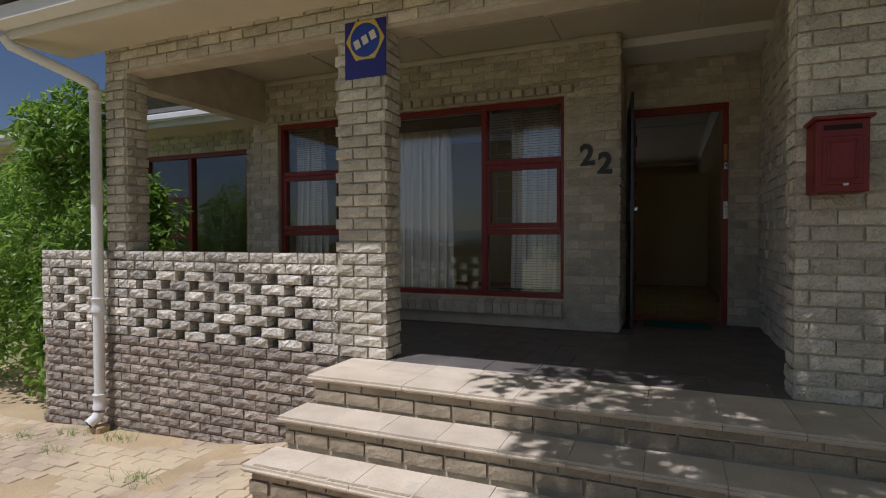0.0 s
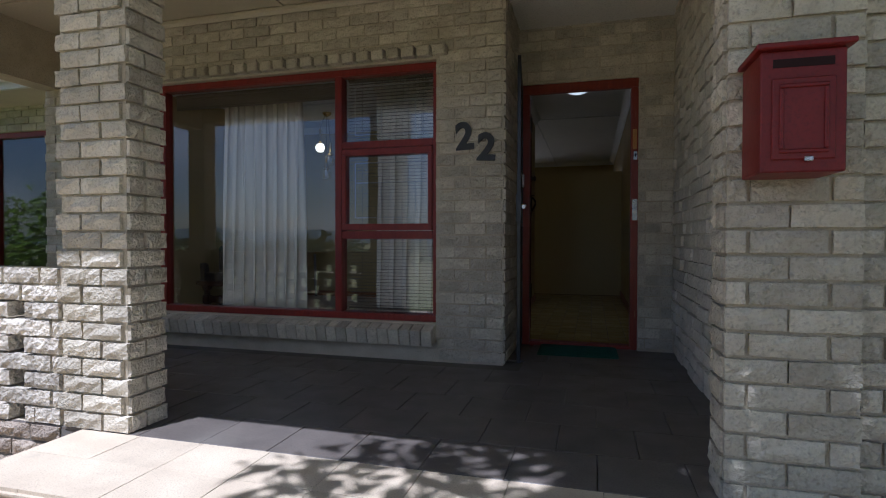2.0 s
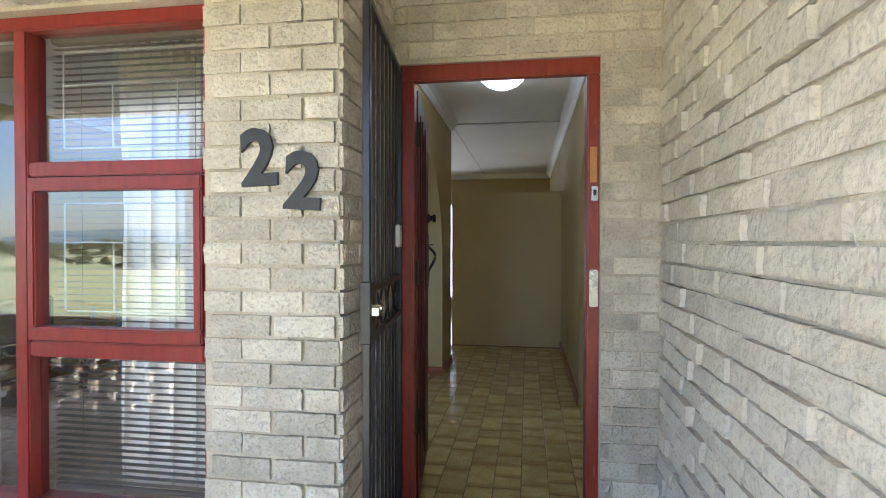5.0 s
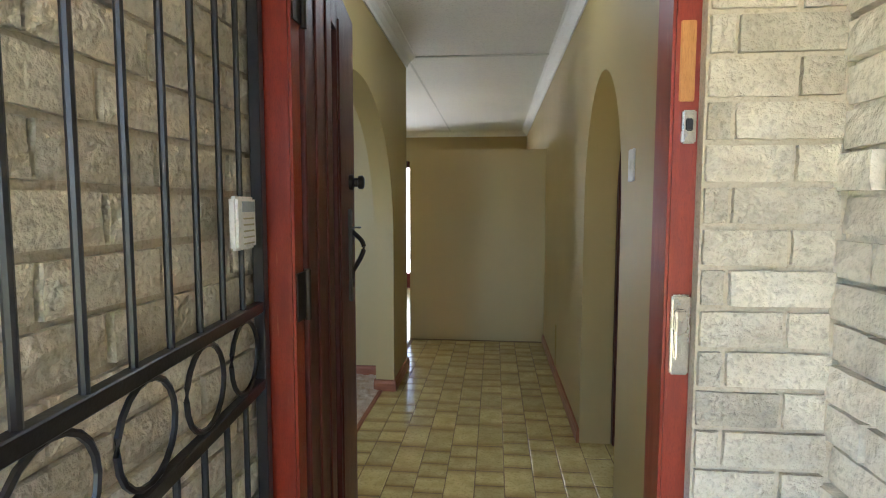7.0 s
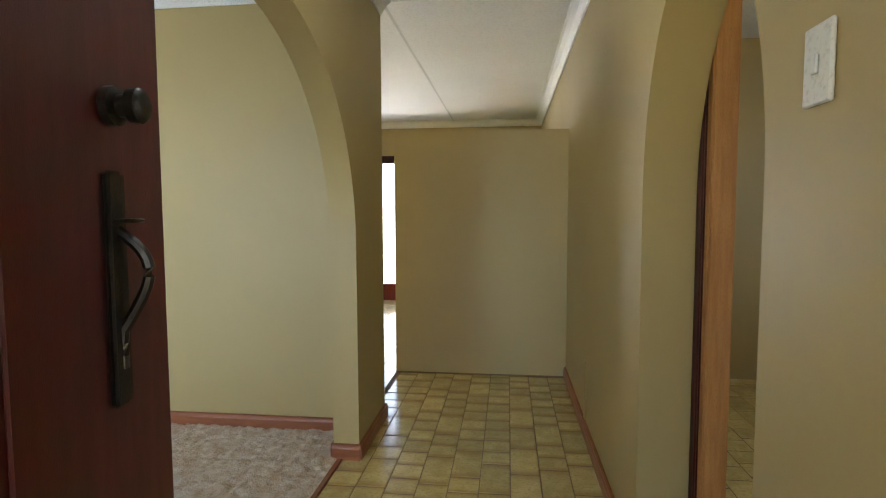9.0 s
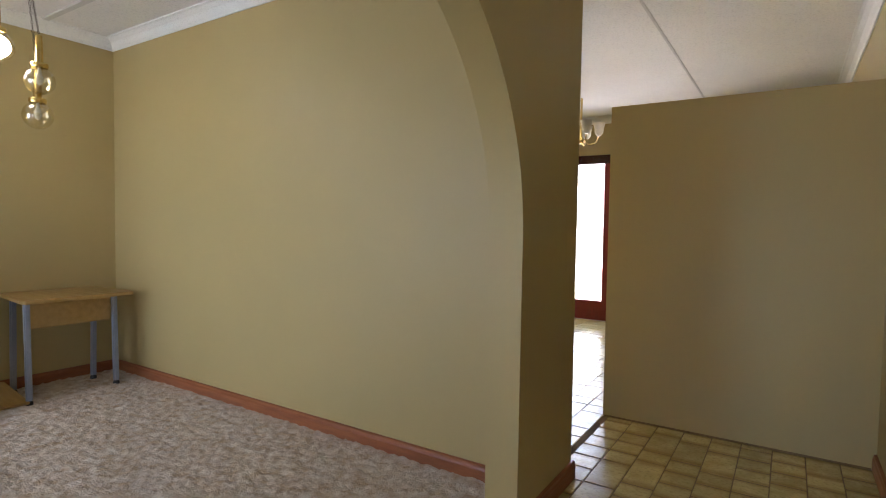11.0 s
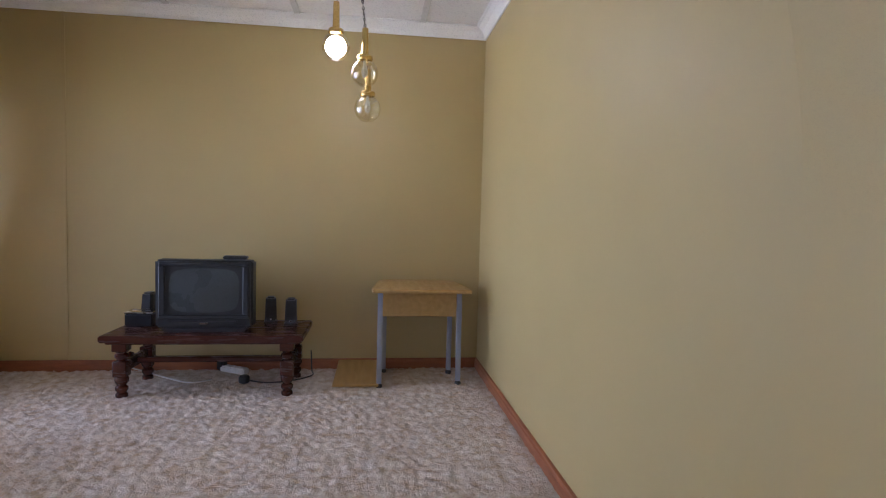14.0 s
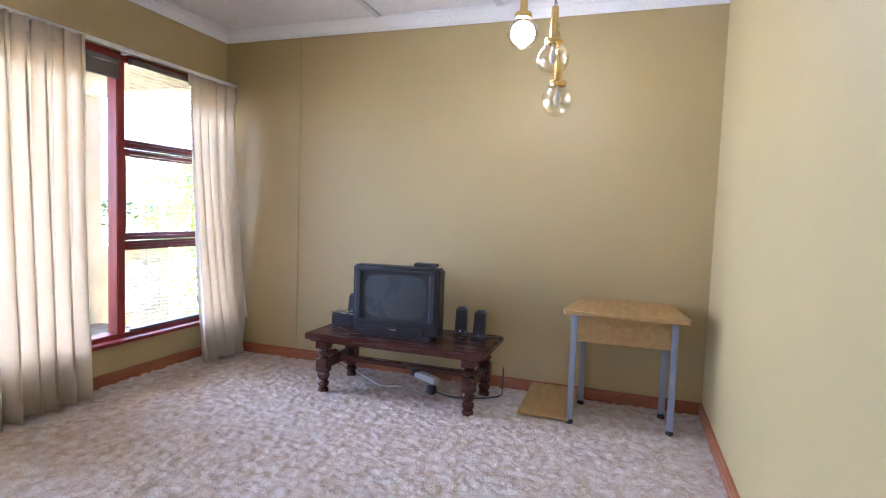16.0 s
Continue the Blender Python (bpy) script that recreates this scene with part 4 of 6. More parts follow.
box(bm, 0.0, 0.024, -0.236, -0.2245, 0.028, 0.042, 0.002)
part("hasp", bm, M_CHROME, letterbox, "small chrome hasp")
letterbox.matrix_world = letterbox.matrix_world @ Matrix.Diagonal((0.93, 0.9, 1, 1))

downpipe = thing("downpipe", "white plastic downpipe fixed to the parapet", "downpipe", at=(-4.69, YF - 0.10, 0))
bm = bmesh.new()
tube(bm, (0, 0, 0.32), (0, 0, 2.12), 0.045, n=20)
part("pipe", bm, M_WHITE_PVC, downpipe, "", True)
bm = bmesh.new()
tube(bm, (0, 0, -0.62), (0, 0, 0.30), 0.043, n=20)
part("pipe", bm, M_WHITE_PVC, downpipe, "", True)
for z0, z1 in ((0.20, 0.33), (-0.66, -0.52), (2.04, 2.14)):
    bm = bmesh.new()
    lathe(bm, [(0.045, z0), (0.056, z0 + 0.008), (0.056, z0 + 0.04), (0.051, z0 + 0.05), (0.051, z1 - 0.02), (0.057, z1 - 0.012), (0.057, z1), (0.045, z1 + 0.003)], 20)
    part("socket", bm, M_WHITE_PVC, downpipe, "", True)
bm = bmesh.new()
sweep(bm, [(0, 0, 2.13), (-0.01, 0, 2.18), (-0.05, -0.03, 2.22), (-0.36, -0.34, 2.42), (-0.42, -0.42, 2.46), (-0.44, -0.46, 2.52), (-0.44, -0.46, 2.58)], 0.044, 16)
part("offset_bend", bm, M_WHITE_PVC, downpipe, "", True)
bm = bmesh.new()
sweep(bm, [(0, 0, -0.60), (0, 0, -0.68), (-0.01, -0.03, -0.73), (-0.03, -0.08, -0.77)], 0.046, 16)
part("shoe", bm, M_WHITE_PVC, downpipe, "", True)
# black end disc paints the darkness inside the pipe mouth
bm = bmesh.new()
tube(bm, (-0.0305, -0.0815, -0.771), (-0.032, -0.084, -0.773), 0.036, n=16)
part("outlet", bm, M_BLACK_STEEL, downpipe, "black disc standing for the shaded pipe mouth")
bm = bmesh.new()
box(bm, -0.1, 0.06, -0.06, 0.06, -0.90, -0.80, 0.012)
part("foot_block", bm, M_SAND, downpipe, "sandy concrete foot")

doormat = thing("doormat", "green ribbed doormat before the front door", "doormat", at=(0.03, -0.2, 0.0), rz=1)
M_MAT = material("green_mat_pile", (0.012, 0.10, 0.065), 0.95, (0.008, 0.065, 0.045), 20, 300, 0.8)
bm = bmesh.new()
box(bm, -0.30, 0.30, -0.2, 0.2, 0.001, 0.010, 0.004)
part("pile", bm, M_MAT, doormat)
bm = bmesh.new()
for k in range(18):
    box(bm, -0.285, 0.285, -0.185 + 0.0213 * k, -0.173 + 0.0213 * k, 0.010, 0.014, 0.002)
part("ribs", bm, M_MAT, doormat)

# ---- living room things ----
M_DARKWOOD = material("dark_stained_wood", (0.075, 0.020, 0.010), 0.25, (0.045, 0.012, 0.007), 5, 90, 0.12, stretch=(8, 1, 8))
M_TV = material("black_tv_plastic", (0.012, 0.0125, 0.014), 0.42, (0.012, 0.013, 0.014), 10, 300, 0.15)
M_SCREEN = material("dark_crt_glass", (0.06, 0.068, 0.067), 0.28, (0.052, 0.058, 0.058), 4, 100, 0, spec=0.3)
M_SPK = material("black_speaker_plastic", (0.012, 0.012, 0.013), 0.35, (0.009, 0.009, 0.01), 10, 300, 0.15)
M_MESH = material("speaker_grille", (0.02, 0.02, 0.021), 0.7, (0.012, 0.012, 0.012), 40, 600, 0.8)
M_BEECH = material("beech_veneer", (0.43, 0.265, 0.08), 0.4, (0.35, 0.21, 0.06), 5, 90, 0.08, stretch=(1, 6, 6))
M_GREYSTEEL = material("grey_painted_steel", (0.27, 0.29, 0.34), 0.4, (0.23, 0.25, 0.3), 10, 150, 0.06)
M_CORD = material("white_cord", (0.6, 0.58, 0.53), 0.5, (0.5, 0.48, 0.44), 10, 200, 0.05)
M_CLEARGLASS = glass_material("smoked_globe_glass", (0.96, 0.92, 0.76), 0.04, 2.5)
M_BULB = glow_material("lit_bulb", (1.0, 0.98, 0.9), 4.0)

# coffee table
table = thing("coffee_table", "dark-stained wooden coffee table with turned legs", "table", at=(-3.965, 1.225, 0.0))
table.matrix_world = table.matrix_world @ Matrix.Diagonal((0.9, 1, 0.965, 1))
bm = bmesh.new()
box(bm, -0.30, 0.30, -0.605, 0.605, 0.375, 0.42, 0.008, 2)
box(bm, -0.27, 0.27, -0.575, 0.575, 0.36, 0.376, 0.004)
part("tabletop", bm, M_DARKWOOD, table)
LEGPROF = [(0.030, 0.0), (0.036, 0.012), (0.036, 0.03), (0.026, 0.04), (0.038, 0.058), (0.038, 0.075), (0.026, 0.088), (0.040, 0.11), (0.043, 0.13), (0.036, 0.145)]
for x in (-0.215, 0.215):
    for y in (-0.50, 0.50):
        bm = bmesh.new()
        lathe(bm, LEGPROF, 18, (x, y, 0))
        box(bm, x - 0.04, x + 0.04, y - 0.04, y + 0.04, 0.145, 0.245, 0.004)
        lathe(bm, [(0.036, 0.245), (0.026, 0.252), (0.040, 0.272), (0.040, 0.285), (0.027, 0.297), (0.041, 0.31)], 18, (x, y, 0))
        box(bm, x - 0.043, x + 0.043, y - 0.043, y + 0.043, 0.31, 0.361, 0.004)
        part("leg", bm, M_DARKWOOD, table, "", True)
for y in (-0.50, 0.50):
    bm = bmesh.new()
    box(bm, -0.176, 0.176, y - 0.018, y + 0.018, 0.16, 0.235, 0.006)
    part("side_stretcher", bm, M_DARKWOOD, table)
bm = bmesh.new()
box(bm, -0.03, 0.03, -0.483, 0.483, 0.185, 0.22, 0.006)
part("long_stretcher", bm, M_DARKWOOD, table)
bm = bmesh.new()
lathe(bm, [(0.0, 0.0), (0.05, 0.004), (0.055, 0.02), (0.04, 0.035), (0.05, 0.05), (0.03, 0.06), (0.0, 0.062)], 18)
bm.transform(pose(0, -0.515, 0.2, 90, 0, 0))
part("turned_boss", bm, M_DARKWOOD, table, "", True)

# television
tv = thing("television", "bulky black tube television on the coffee table", "television", at=(-4.00, 1.195, 0.405), rz=1.5)
tv.matrix_world = tv.matrix_world @ Matrix.Diagonal((1, 1.04, 0.93, 1))
bm = bmesh.new()
box(bm, 0.06, 0.18, -0.285, 0.285, 0.03, 0.495, 0.014, 3)
part("front_shell", bm, M_TV, tv, "", True)
bm = bmesh.new()
b = bmesh.new()
bmesh.ops.create_cube(b, size=1)
for v in b.verts:
    f = 1.0 if v.co.x > 0 else 0.72
    v.co = Vector((0.065 if v.co.x > 0 else -0.22, v.co.y * 0.55 * f, 0.045 + (0.435 if v.co.z > 0 else 0) * (1 if v.co.x > 0 else 0.85)))
bmesh.ops.bevel(b, geom=b.edges[:], offset=0.02, segments=2, affect="EDGES")
merge(bm, b)
part("back_shell", bm, M_TV, tv, "", True)
bm = bmesh.new()
for q in ((-0.262, 0.262, 0.455, 0.482), (-0.262, 0.262, 0.095, 0.12), (-0.262, -0.225, 0.12, 0.455), (0.225, 0.262, 0.12, 0.455)):
    box(bm, 0.176, 0.192, q[0], q[1], q[2], q[3], 0.005)
part("bezel", bm, M_TV, tv)
bm = bmesh.new()
rows = []
for j in range(9):
    rows.append([bm.verts.new((0.178 + 0.012 * (1 - (i / 6 - 1) ** 2) * (1 - (j / 4 - 1) ** 2), -0.226 + 0.452 * i / 12, 0.119 + 0.337 * j / 8)) for i in range(13)])
for a, b_ in zip(rows, rows[1:]):
    for i in range(12):
        bm.faces.new((a[i], a[i + 1], b_[i + 1], b_[i]))
part("screen", bm, M_SCREEN, tv, "curved dark grey glass screen", True)
bm = bmesh.new()
box(bm, 0.05, 0.185, -0.25, 0.25, 0.0, 0.04, 0.012, 2)
box(bm, 0.17, 0.20, -0.20, 0.20, 0.045, 0.085, 0.008, 2)
part("base", bm, M_TV, tv)
bm = bmesh.new()
box(bm, 0.200, 0.203, -0.025, 0.025, 0.058, 0.07, 0.001)
part("badge", bm, M_CHROME, tv, "small silver badge")
for k in range(5):
    bm = bmesh.new()
    box(bm, 0.199, 0.204, 0.07 + 0.022 * k, 0.084 + 0.022 * k, 0.06, 0.068, 0.001)
    part("button", bm, M_SPK, tv)
remote = thing("set_top_receiver", "small flat black box lying on the television", "receiver", at=(-3.95, 1.36, 0.8655), rz=3)
bm = bmesh.new()
box(bm, -0.04, 0.04, -0.075, 0.075, 0.0, 0.022, 0.006, 2)
part("case", bm, M_SPK, remote)

# speakers


def speaker(at, rz, h=0.17):
    s = thing("speaker", "small black desktop speaker on the coffee table", "speaker", "desktop speakers", at, rz)
    bm = bmesh.new()
    b = bmesh.new()
    bmesh.ops.create_cube(b, size=1)
    for v in b.verts:
        top = v.co.z > 0
        v.co = Vector(((0.038 if v.co.x > 0 else -0.04) - (0.022 if top else 0), v.co.y * (0.07 if top else 0.082), 0.012 + (h if top else 0)))
    bmesh.ops.bevel(b, geom=b.edges[:], offset=0.012, segments=2, affect="EDGES")
    merge(bm, b)
    part("cabinet", bm, M_SPK, s, "", True)
    bm = bmesh.new()
    b = bmesh.new()
    bmesh.ops.create_cube(b, size=1)
    for v in b.verts:
        top = v.co.z > 0
        v.co = Vector(((0.0405 if v.co.x > 0 else 0.03) - (0.0205 if top else 0), v.co.y * (0.055 if top else 0.064), 0.04 + (h - 0.045 if top else 0)))
    merge(bm, b)
    part("grille", bm, M_MESH, s)
    bm = bmesh.new()
    tube(bm, (0.036, 0, 0.028), (0.041, 0, 0.028), 0.006)
    part("power_light_ring", bm, M_CHROME, s, "tiny silver ring")
    bm = bmesh.new()
    box(bm, -0.045, 0.045, -0.045, 0.045, 0.0, 0.014, 0.004)
    part("foot", bm, M_SPK, s)
    return s


speaker((-4.15, 1.55, 0.405), 10)
speaker((-4.07, 1.70, 0.405), 4)
sp3 = speaker((-4.18, 0.72, 0.405), -4, 0.19)
sub = thing("amplifier_box", "small black amplifier box with silver band", "amplifier", at=(-4.06, 0.73, 0.405), rz=2)
bm = bmesh.new()
box(bm, -0.07, 0.07, -0.085, 0.085, 0.0, 0.085, 0.008, 2)
part("case", bm, M_SPK, sub)
bm = bmesh.new()
box(bm, -0.07, 0.0725, -0.087, 0.087, 0.086, 0.096, 0.003)
part("band", bm, M_CHROME, sub, "silver top band")

# cables and socket strip under the table
strip = thing("power_strip", "white socket strip lying on the carpet", "power strip", at=(-4.25, 1.28, 0.018), rz=60)
bm = bmesh.new()
box(bm, -0.11, 0.11, -0.032, 0.032, 0.0, 0.042, 0.008, 2)
part("case", bm, M_WHITE_PVC, strip)
bm = bmesh.new()
box(bm, -0.15, -0.085, -0.03, 0.03, 0.0, 0.085, 0.012, 2)
part("plug", bm, M_SPK, strip, "large black plug")
for k in range(3):
    bm = bmesh.new()
    tube(bm, (-0.03 + 0.05 * k, 0, 0.042), (-0.03 + 0.05 * k, 0, 0.0435), 0.018, n=16)
    part("socket", bm, M_CORD, strip)


def cable(name, label, pts, r, mat):
    ps = []
    for i in range(len(pts) - 1):
        p0, p1, p2, p3 = pts[max(i - 1, 0)], pts[i], pts[i + 1], pts[min(i + 2, len(pts) - 1)]
        for k in range(8):
            t = k / 8
            ps.append(tuple(0.5 * (2 * b1 + (c1 - a1) * t + (2 * a1 - 5 * b1 + 4 * c1 - d1) * t * t + (3 * b1 - a1 - 3 * c1 + d1) * t ** 3) for a1, b1, c1, d1 in zip(p0, p1, p2, p3)))
    ps.append(pts[-1])
    bm = bmesh.new()
    sweep(bm, ps, r, 6)
    return tagged(make(name, bm, mat, True), label, "cable")


cable("white_cable", "thin white cable trailing over the carpet", [(-4.38, 0.42, 0.05), (-4.30, 0.62, 0.025), (-4.12, 0.86, 0.024), (-4.0, 1.05, 0.024), (-4.06, 1.18, 0.024)], 0.005, M_CORD)
cable("white_cable", "white cable hanging behind the coffee table", [(-4.39, 1.2, 0.44), (-4.395, 1.16, 0.3), (-4.38, 1.14, 0.12), (-4.30, 1.2, 0.03), (-4.24, 1.27, 0.03)], 0.006, M_CORD)
cable("black_cable", "black cable looping over the carpet", [(-4.02, 1.42, 0.03), (-3.98, 1.55, 0.024), (-4.02, 1.72, 0.024), (-4.14, 1.84, 0.024), (-4.3, 1.82, 0.03), (-4.39, 1.8, 0.2), (-4.39, 1.76, 0.40)], 0.005, M_SPK)
adapter = thing("plug_adapter", "round black plug adapter on the carpet", "plug", at=(-4.02, 1.40, 0.012))
bm = bmesh.new()
lathe(bm, [(0.03, 0), (0.036, 0.006), (0.036, 0.04), (0.028, 0.05), (0.012, 0.052)], 18)
part("case", bm, M_SPK, adapter, "", True)

# desk and board
desk = thing("computer_desk", "small beech computer desk with grey steel legs", "desk", at=(-4.05, 2.60, 0.0))
bm = bmesh.new()
outline = [(-0.30, -0.29), (0.20, -0.345), (0.26, -0.335), (0.26, 0.32), (0.20, 0.33), (-0.30, 0.27)]
f = bm.faces.new([bm.verts.new((x, y, 0.668)) for x, y in outline])
r = bmesh.ops.extrude_face_region(bm, geom=[f])
for v in r["geom"]:
    if isinstance(v, bmesh.types.BMVert):
        v.co.z = 0.693
bmesh.ops.bevel(bm, geom=bm.edges[:], offset=0.004, segments=1, affect="EDGES")
part("tabletop", bm, M_BEECH, desk)
bm = bmesh.new()
box(bm, 0.055, 0.073, -0.27, 0.25, 0.48, 0.668, 0.003)
part("apron", bm, M_BEECH, desk)
for x, y in ((0.155, -0.285), (0.115, 0.265), (-0.20, -0.25), (-0.16, 0.235)):
    bm = bmesh.new()
    b = bmesh.new()
    bmesh.ops.create_cube(b, size=1)
    for v in b.verts:
        top = v.co.z > 0
        v.co = Vector((x + v.co.x * 0.03 - (0.02 if top else 0) * (1 if x > 0 else -1), y + v.co.y * 0.035, 0.668 if top else 0.03))
    bmesh.ops.bevel(b, geom=b.edges[:], offset=0.006, segments=2, affect="EDGES")
    merge(bm, b)
    leg = part("leg", bm, M_GREYSTEEL, desk)
    bm = bmesh.new()
    lathe(bm, [(0.018, 0.004), (0.022, 0.008), (0.022, 0.024), (0.014, 0.034)], 14, (x, y, 0))
    ft = make("rubber_foot", bm, M_SPK, True)
    ft.parent = leg
board = thing("loose_board", "flat beech board leaning low beside the desk", "board", at=(-4.11, 2.165, 0.014), rz=-2)
bm = bmesh.new()
b = bmesh.new()
box(b, -0.232, 0.232, -0.155, 0.155, 0.0, 0.018, 0.003)
merge(bm, b, pose(0, 0, 0.026, 0, 6, 0))
part("panel", bm, M_BEECH, board)

# pendant lamp cluster
pend = thing("pendant_lamp", "brass pendant lamp with three smoked glass globes, one lit", "lamp", at=(-3.36, 2.13, 0))
bm = bmesh.new()
lathe(bm, [(0.06, H - 0.004), (0.06, H - 0.02), (0.03, H - 0.05), (0.008, H - 0.06)], 20)
part("ceiling_rose", bm, M_BRASS, pend, "", True)
M_BULB_OFF = material("unlit_bulb", (0.6, 0.58, 0.5), 0.2)
for x, y, z, rr, lit in ((-0.05, -0.10, 2.12, 0.078, True), (0.02, 0.065, 1.965, 0.075, False), (-0.055, 0.083, 1.785, 0.075, False)):
    bm = bmesh.new()
    top = z + rr + 0.02
    tube(bm, (x, y, top), (x, y, top + 0.15), 0.020, 0.017, 16)
    lathe(bm, [(0.02, top + 0.004), (0.041, top), (0.043, top - 0.006), (0.043, top - 0.018), (0.04, top - 0.026)], 20, (x, y, 0))
    part("brass_stem", bm, M_BRASS, pend, "", True)
    n_l = 22
    for k in range(n_l):
        a = Vector((x, y, top + 0.16)).lerp(Vector((x * 0.3, y * 0.3, H - 0.05)), (k + 0.1) / n_l)
        b_ = Vector((x, y, top + 0.16)).lerp(Vector((x * 0.3, y * 0.3, H - 0.05)), (k + 0.9) / n_l)
        if k == 0:
            bm = bmesh.new()
        w = Vector((0.006, 0, 0)) if k % 2 else Vector((0, 0.006, 0))
        sweep(bm, [a, a.lerp(b_, 0.25) + w, a.lerp(b_, 0.75) + w, b_, a.lerp(b_, 0.75) - w, a.lerp(b_, 0.25) - w, a], 0.0022, 5)
    part("chain", bm, M_BRONZE, pend, "dark link chain")
    bm = bmesh.new()
    lathe(bm, [(rr * math.sin(math.pi * k / 18) + (0.0 if k else 0.0), z - rr * math.cos(math.pi * k / 18)) for k in range(0, 18)], 28, (x, y, 0))
    bm.faces.ensure_lookup_table()
    gl = part("globe", bm, M_CLEARGLASS, pend, "smoked clear glass globe", True)
    gl.visible_shadow = False
    bm = bmesh.new()
    if lit:
        lathe(bm, [(rr * 0.76 * math.sin(math.pi * k / 14), z - rr * 0.76 * math.cos(math.pi * k / 14)) for k in range(15)], 20, (x, y, 0))
    else:
        lathe(bm, [(0.007, z + 0.07), (0.010, z + 0.045), (0.017, z + 0.02), (0.019, z + 0.002), (0.013, z - 0.016), (0.002, z - 0.024)], 16, (x, y, 0))
    part("bulb", bm, M_BULB if lit else M_BULB_OFF, pend, "lit bulb" if lit else "", True)
lamp = new("pendant_light", bpy.data.lights.new("pendant_light", "POINT"))
lamp.data.energy, lamp.data.shadow_soft_size, lamp.data.color = 0.06, 0.05, (1.0, 0.93, 0.8)
lamp.location = (-3.41, 2.03, 2.01)

# seam in the wall, sensor
bm = bmesh.new()
box(bm, -4.37, -4.364, 0.09, 0.11, 0.09, 2.575, 0.002)
structure("wall_joint_strip", bm, M_KHAKI, "painted joint strip on the wall", "trim")
sensor = thing("alarm_sensor", "white alarm sensor high on the wall", "sensor", at=(-4.37, -0.53, 2.075))
bm = bmesh.new()
box(bm, 0.0, 0.045, -0.03, 0.03, -0.05, 0.05, 0.012, 2)
part("case", bm, M_WHITE_PVC, sensor, "", True)
bm = bmesh.new()
box(bm, 0.04, 0.048, -0.02, 0.02, -0.035, 0.01, 0.006, 2)
part("lens", bm, M_CORD, sensor)

# curtains
M_CURTAIN = cloth_material("cream_curtain_cloth", (0.84, 0.78, 0.66), (0.86, 0.75, 0.58), 0.42)


def curtain(x0, x1, y, z0, z1, folds, label, flare=0.1, seed=1, spread=0.0, into=0.0):
    rnd = random.Random(seed)
    c = thing("curtain", label, "curtain", "front window curtains", ((x0 + x1) / 2, y, 0))
    w = x1 - x0
    nu, nv = folds * 12, 26
    ph = [rnd.uniform(-0.5, 0.5) for _ in range(folds + 2)]
    bm = bmesh.new()
    for layer in (0,):
        rows = []
        for j in range(nv + 1):
            v = j / nv
            z = z1 + (z0 - z1) * v
            row = []
            for i in range(nu + 1):
                u = i / nu
                k = u * folds
                amp = 0.022 + 0.03 * v
                yy = amp * math.sin(2 * math.pi * (k + 0.25 * math.sin(2.2 * v + ph[int(k)]))) + 0.012 * math.sin(5 * u + 3 * v + seed) + into * v * v
                ww = w * (1 + flare * v * v)
                xx = (u - 0.5) * ww + spread * v * v + 0.012 * math.sin(4 * math.pi * k + v * 3)
                row.append(bm.verts.new((xx, yy, z + 0.012 * math.sin(k * 4 + seed) * v)))
            rows.append(row)
        for a, b_ in zip(rows, rows[1:]):
            for i in range(nu):
                bm.faces.new((a[i], a[i + 1], b_[i + 1], b_[i]))
    ob = part("cloth", bm, M_CURTAIN, c, "", True)
    so = ob.modifiers.new("thickness", "SOLIDIFY")
    so.thickness = 0.003
    bm = bmesh.new()
    for i in range(folds * 2 + 1):
        xx = (i / (folds * 2) - 0.5) * w
        box(bm, xx - 0.012, xx + 0.012, -0.028, -0.012, z1 - 0.075, z1 + 0.012, 0.004)
    part("heading_pleats", bm, M_CURTAIN, c)
    return c


curtain(-4.28, -3.86, -0.47, 0.02, 2.15, 5, "cream curtain drawn to the window corner", 0.22, 1, -0.08, 0.08)
curtain(-3.02, -2.24, -0.46, 0.02, 2.16, 8, "cream curtain gathered in mid window", 0.06, 2)
curtain(-1.56, -1.04, -0.46, 0.02, 2.15, 5, "cream curtain drawn to the hall end", 0.05, 3)
rail = thing("curtain_rail", "white curtain rail above the front window", "curtain rail", at=(0, -0.50, 2.175))
bm = bmesh.new()
box(bm, -4.36, -0.9, -0.012, 0.012, -0.012, 0.014, 0.003)
part("track", bm, M_CORNICE, rail)
for x in (-4.2, -3.4, -2.6, -1.8, -1.05):
    bm = bmesh.new()
    box(bm, x - 0.012, x + 0.012, -0.1, -0.012, -0.01, 0.012, 0.002)
    part("bracket", bm, M_CORNICE, rail)

# venetian blinds in the side bays
M_SLAT = material("brown_blind_slat", (0.16, 0.125, 0.095), 0.4, (0.12, 0.09, 0.07), 10, 150, 0.04)


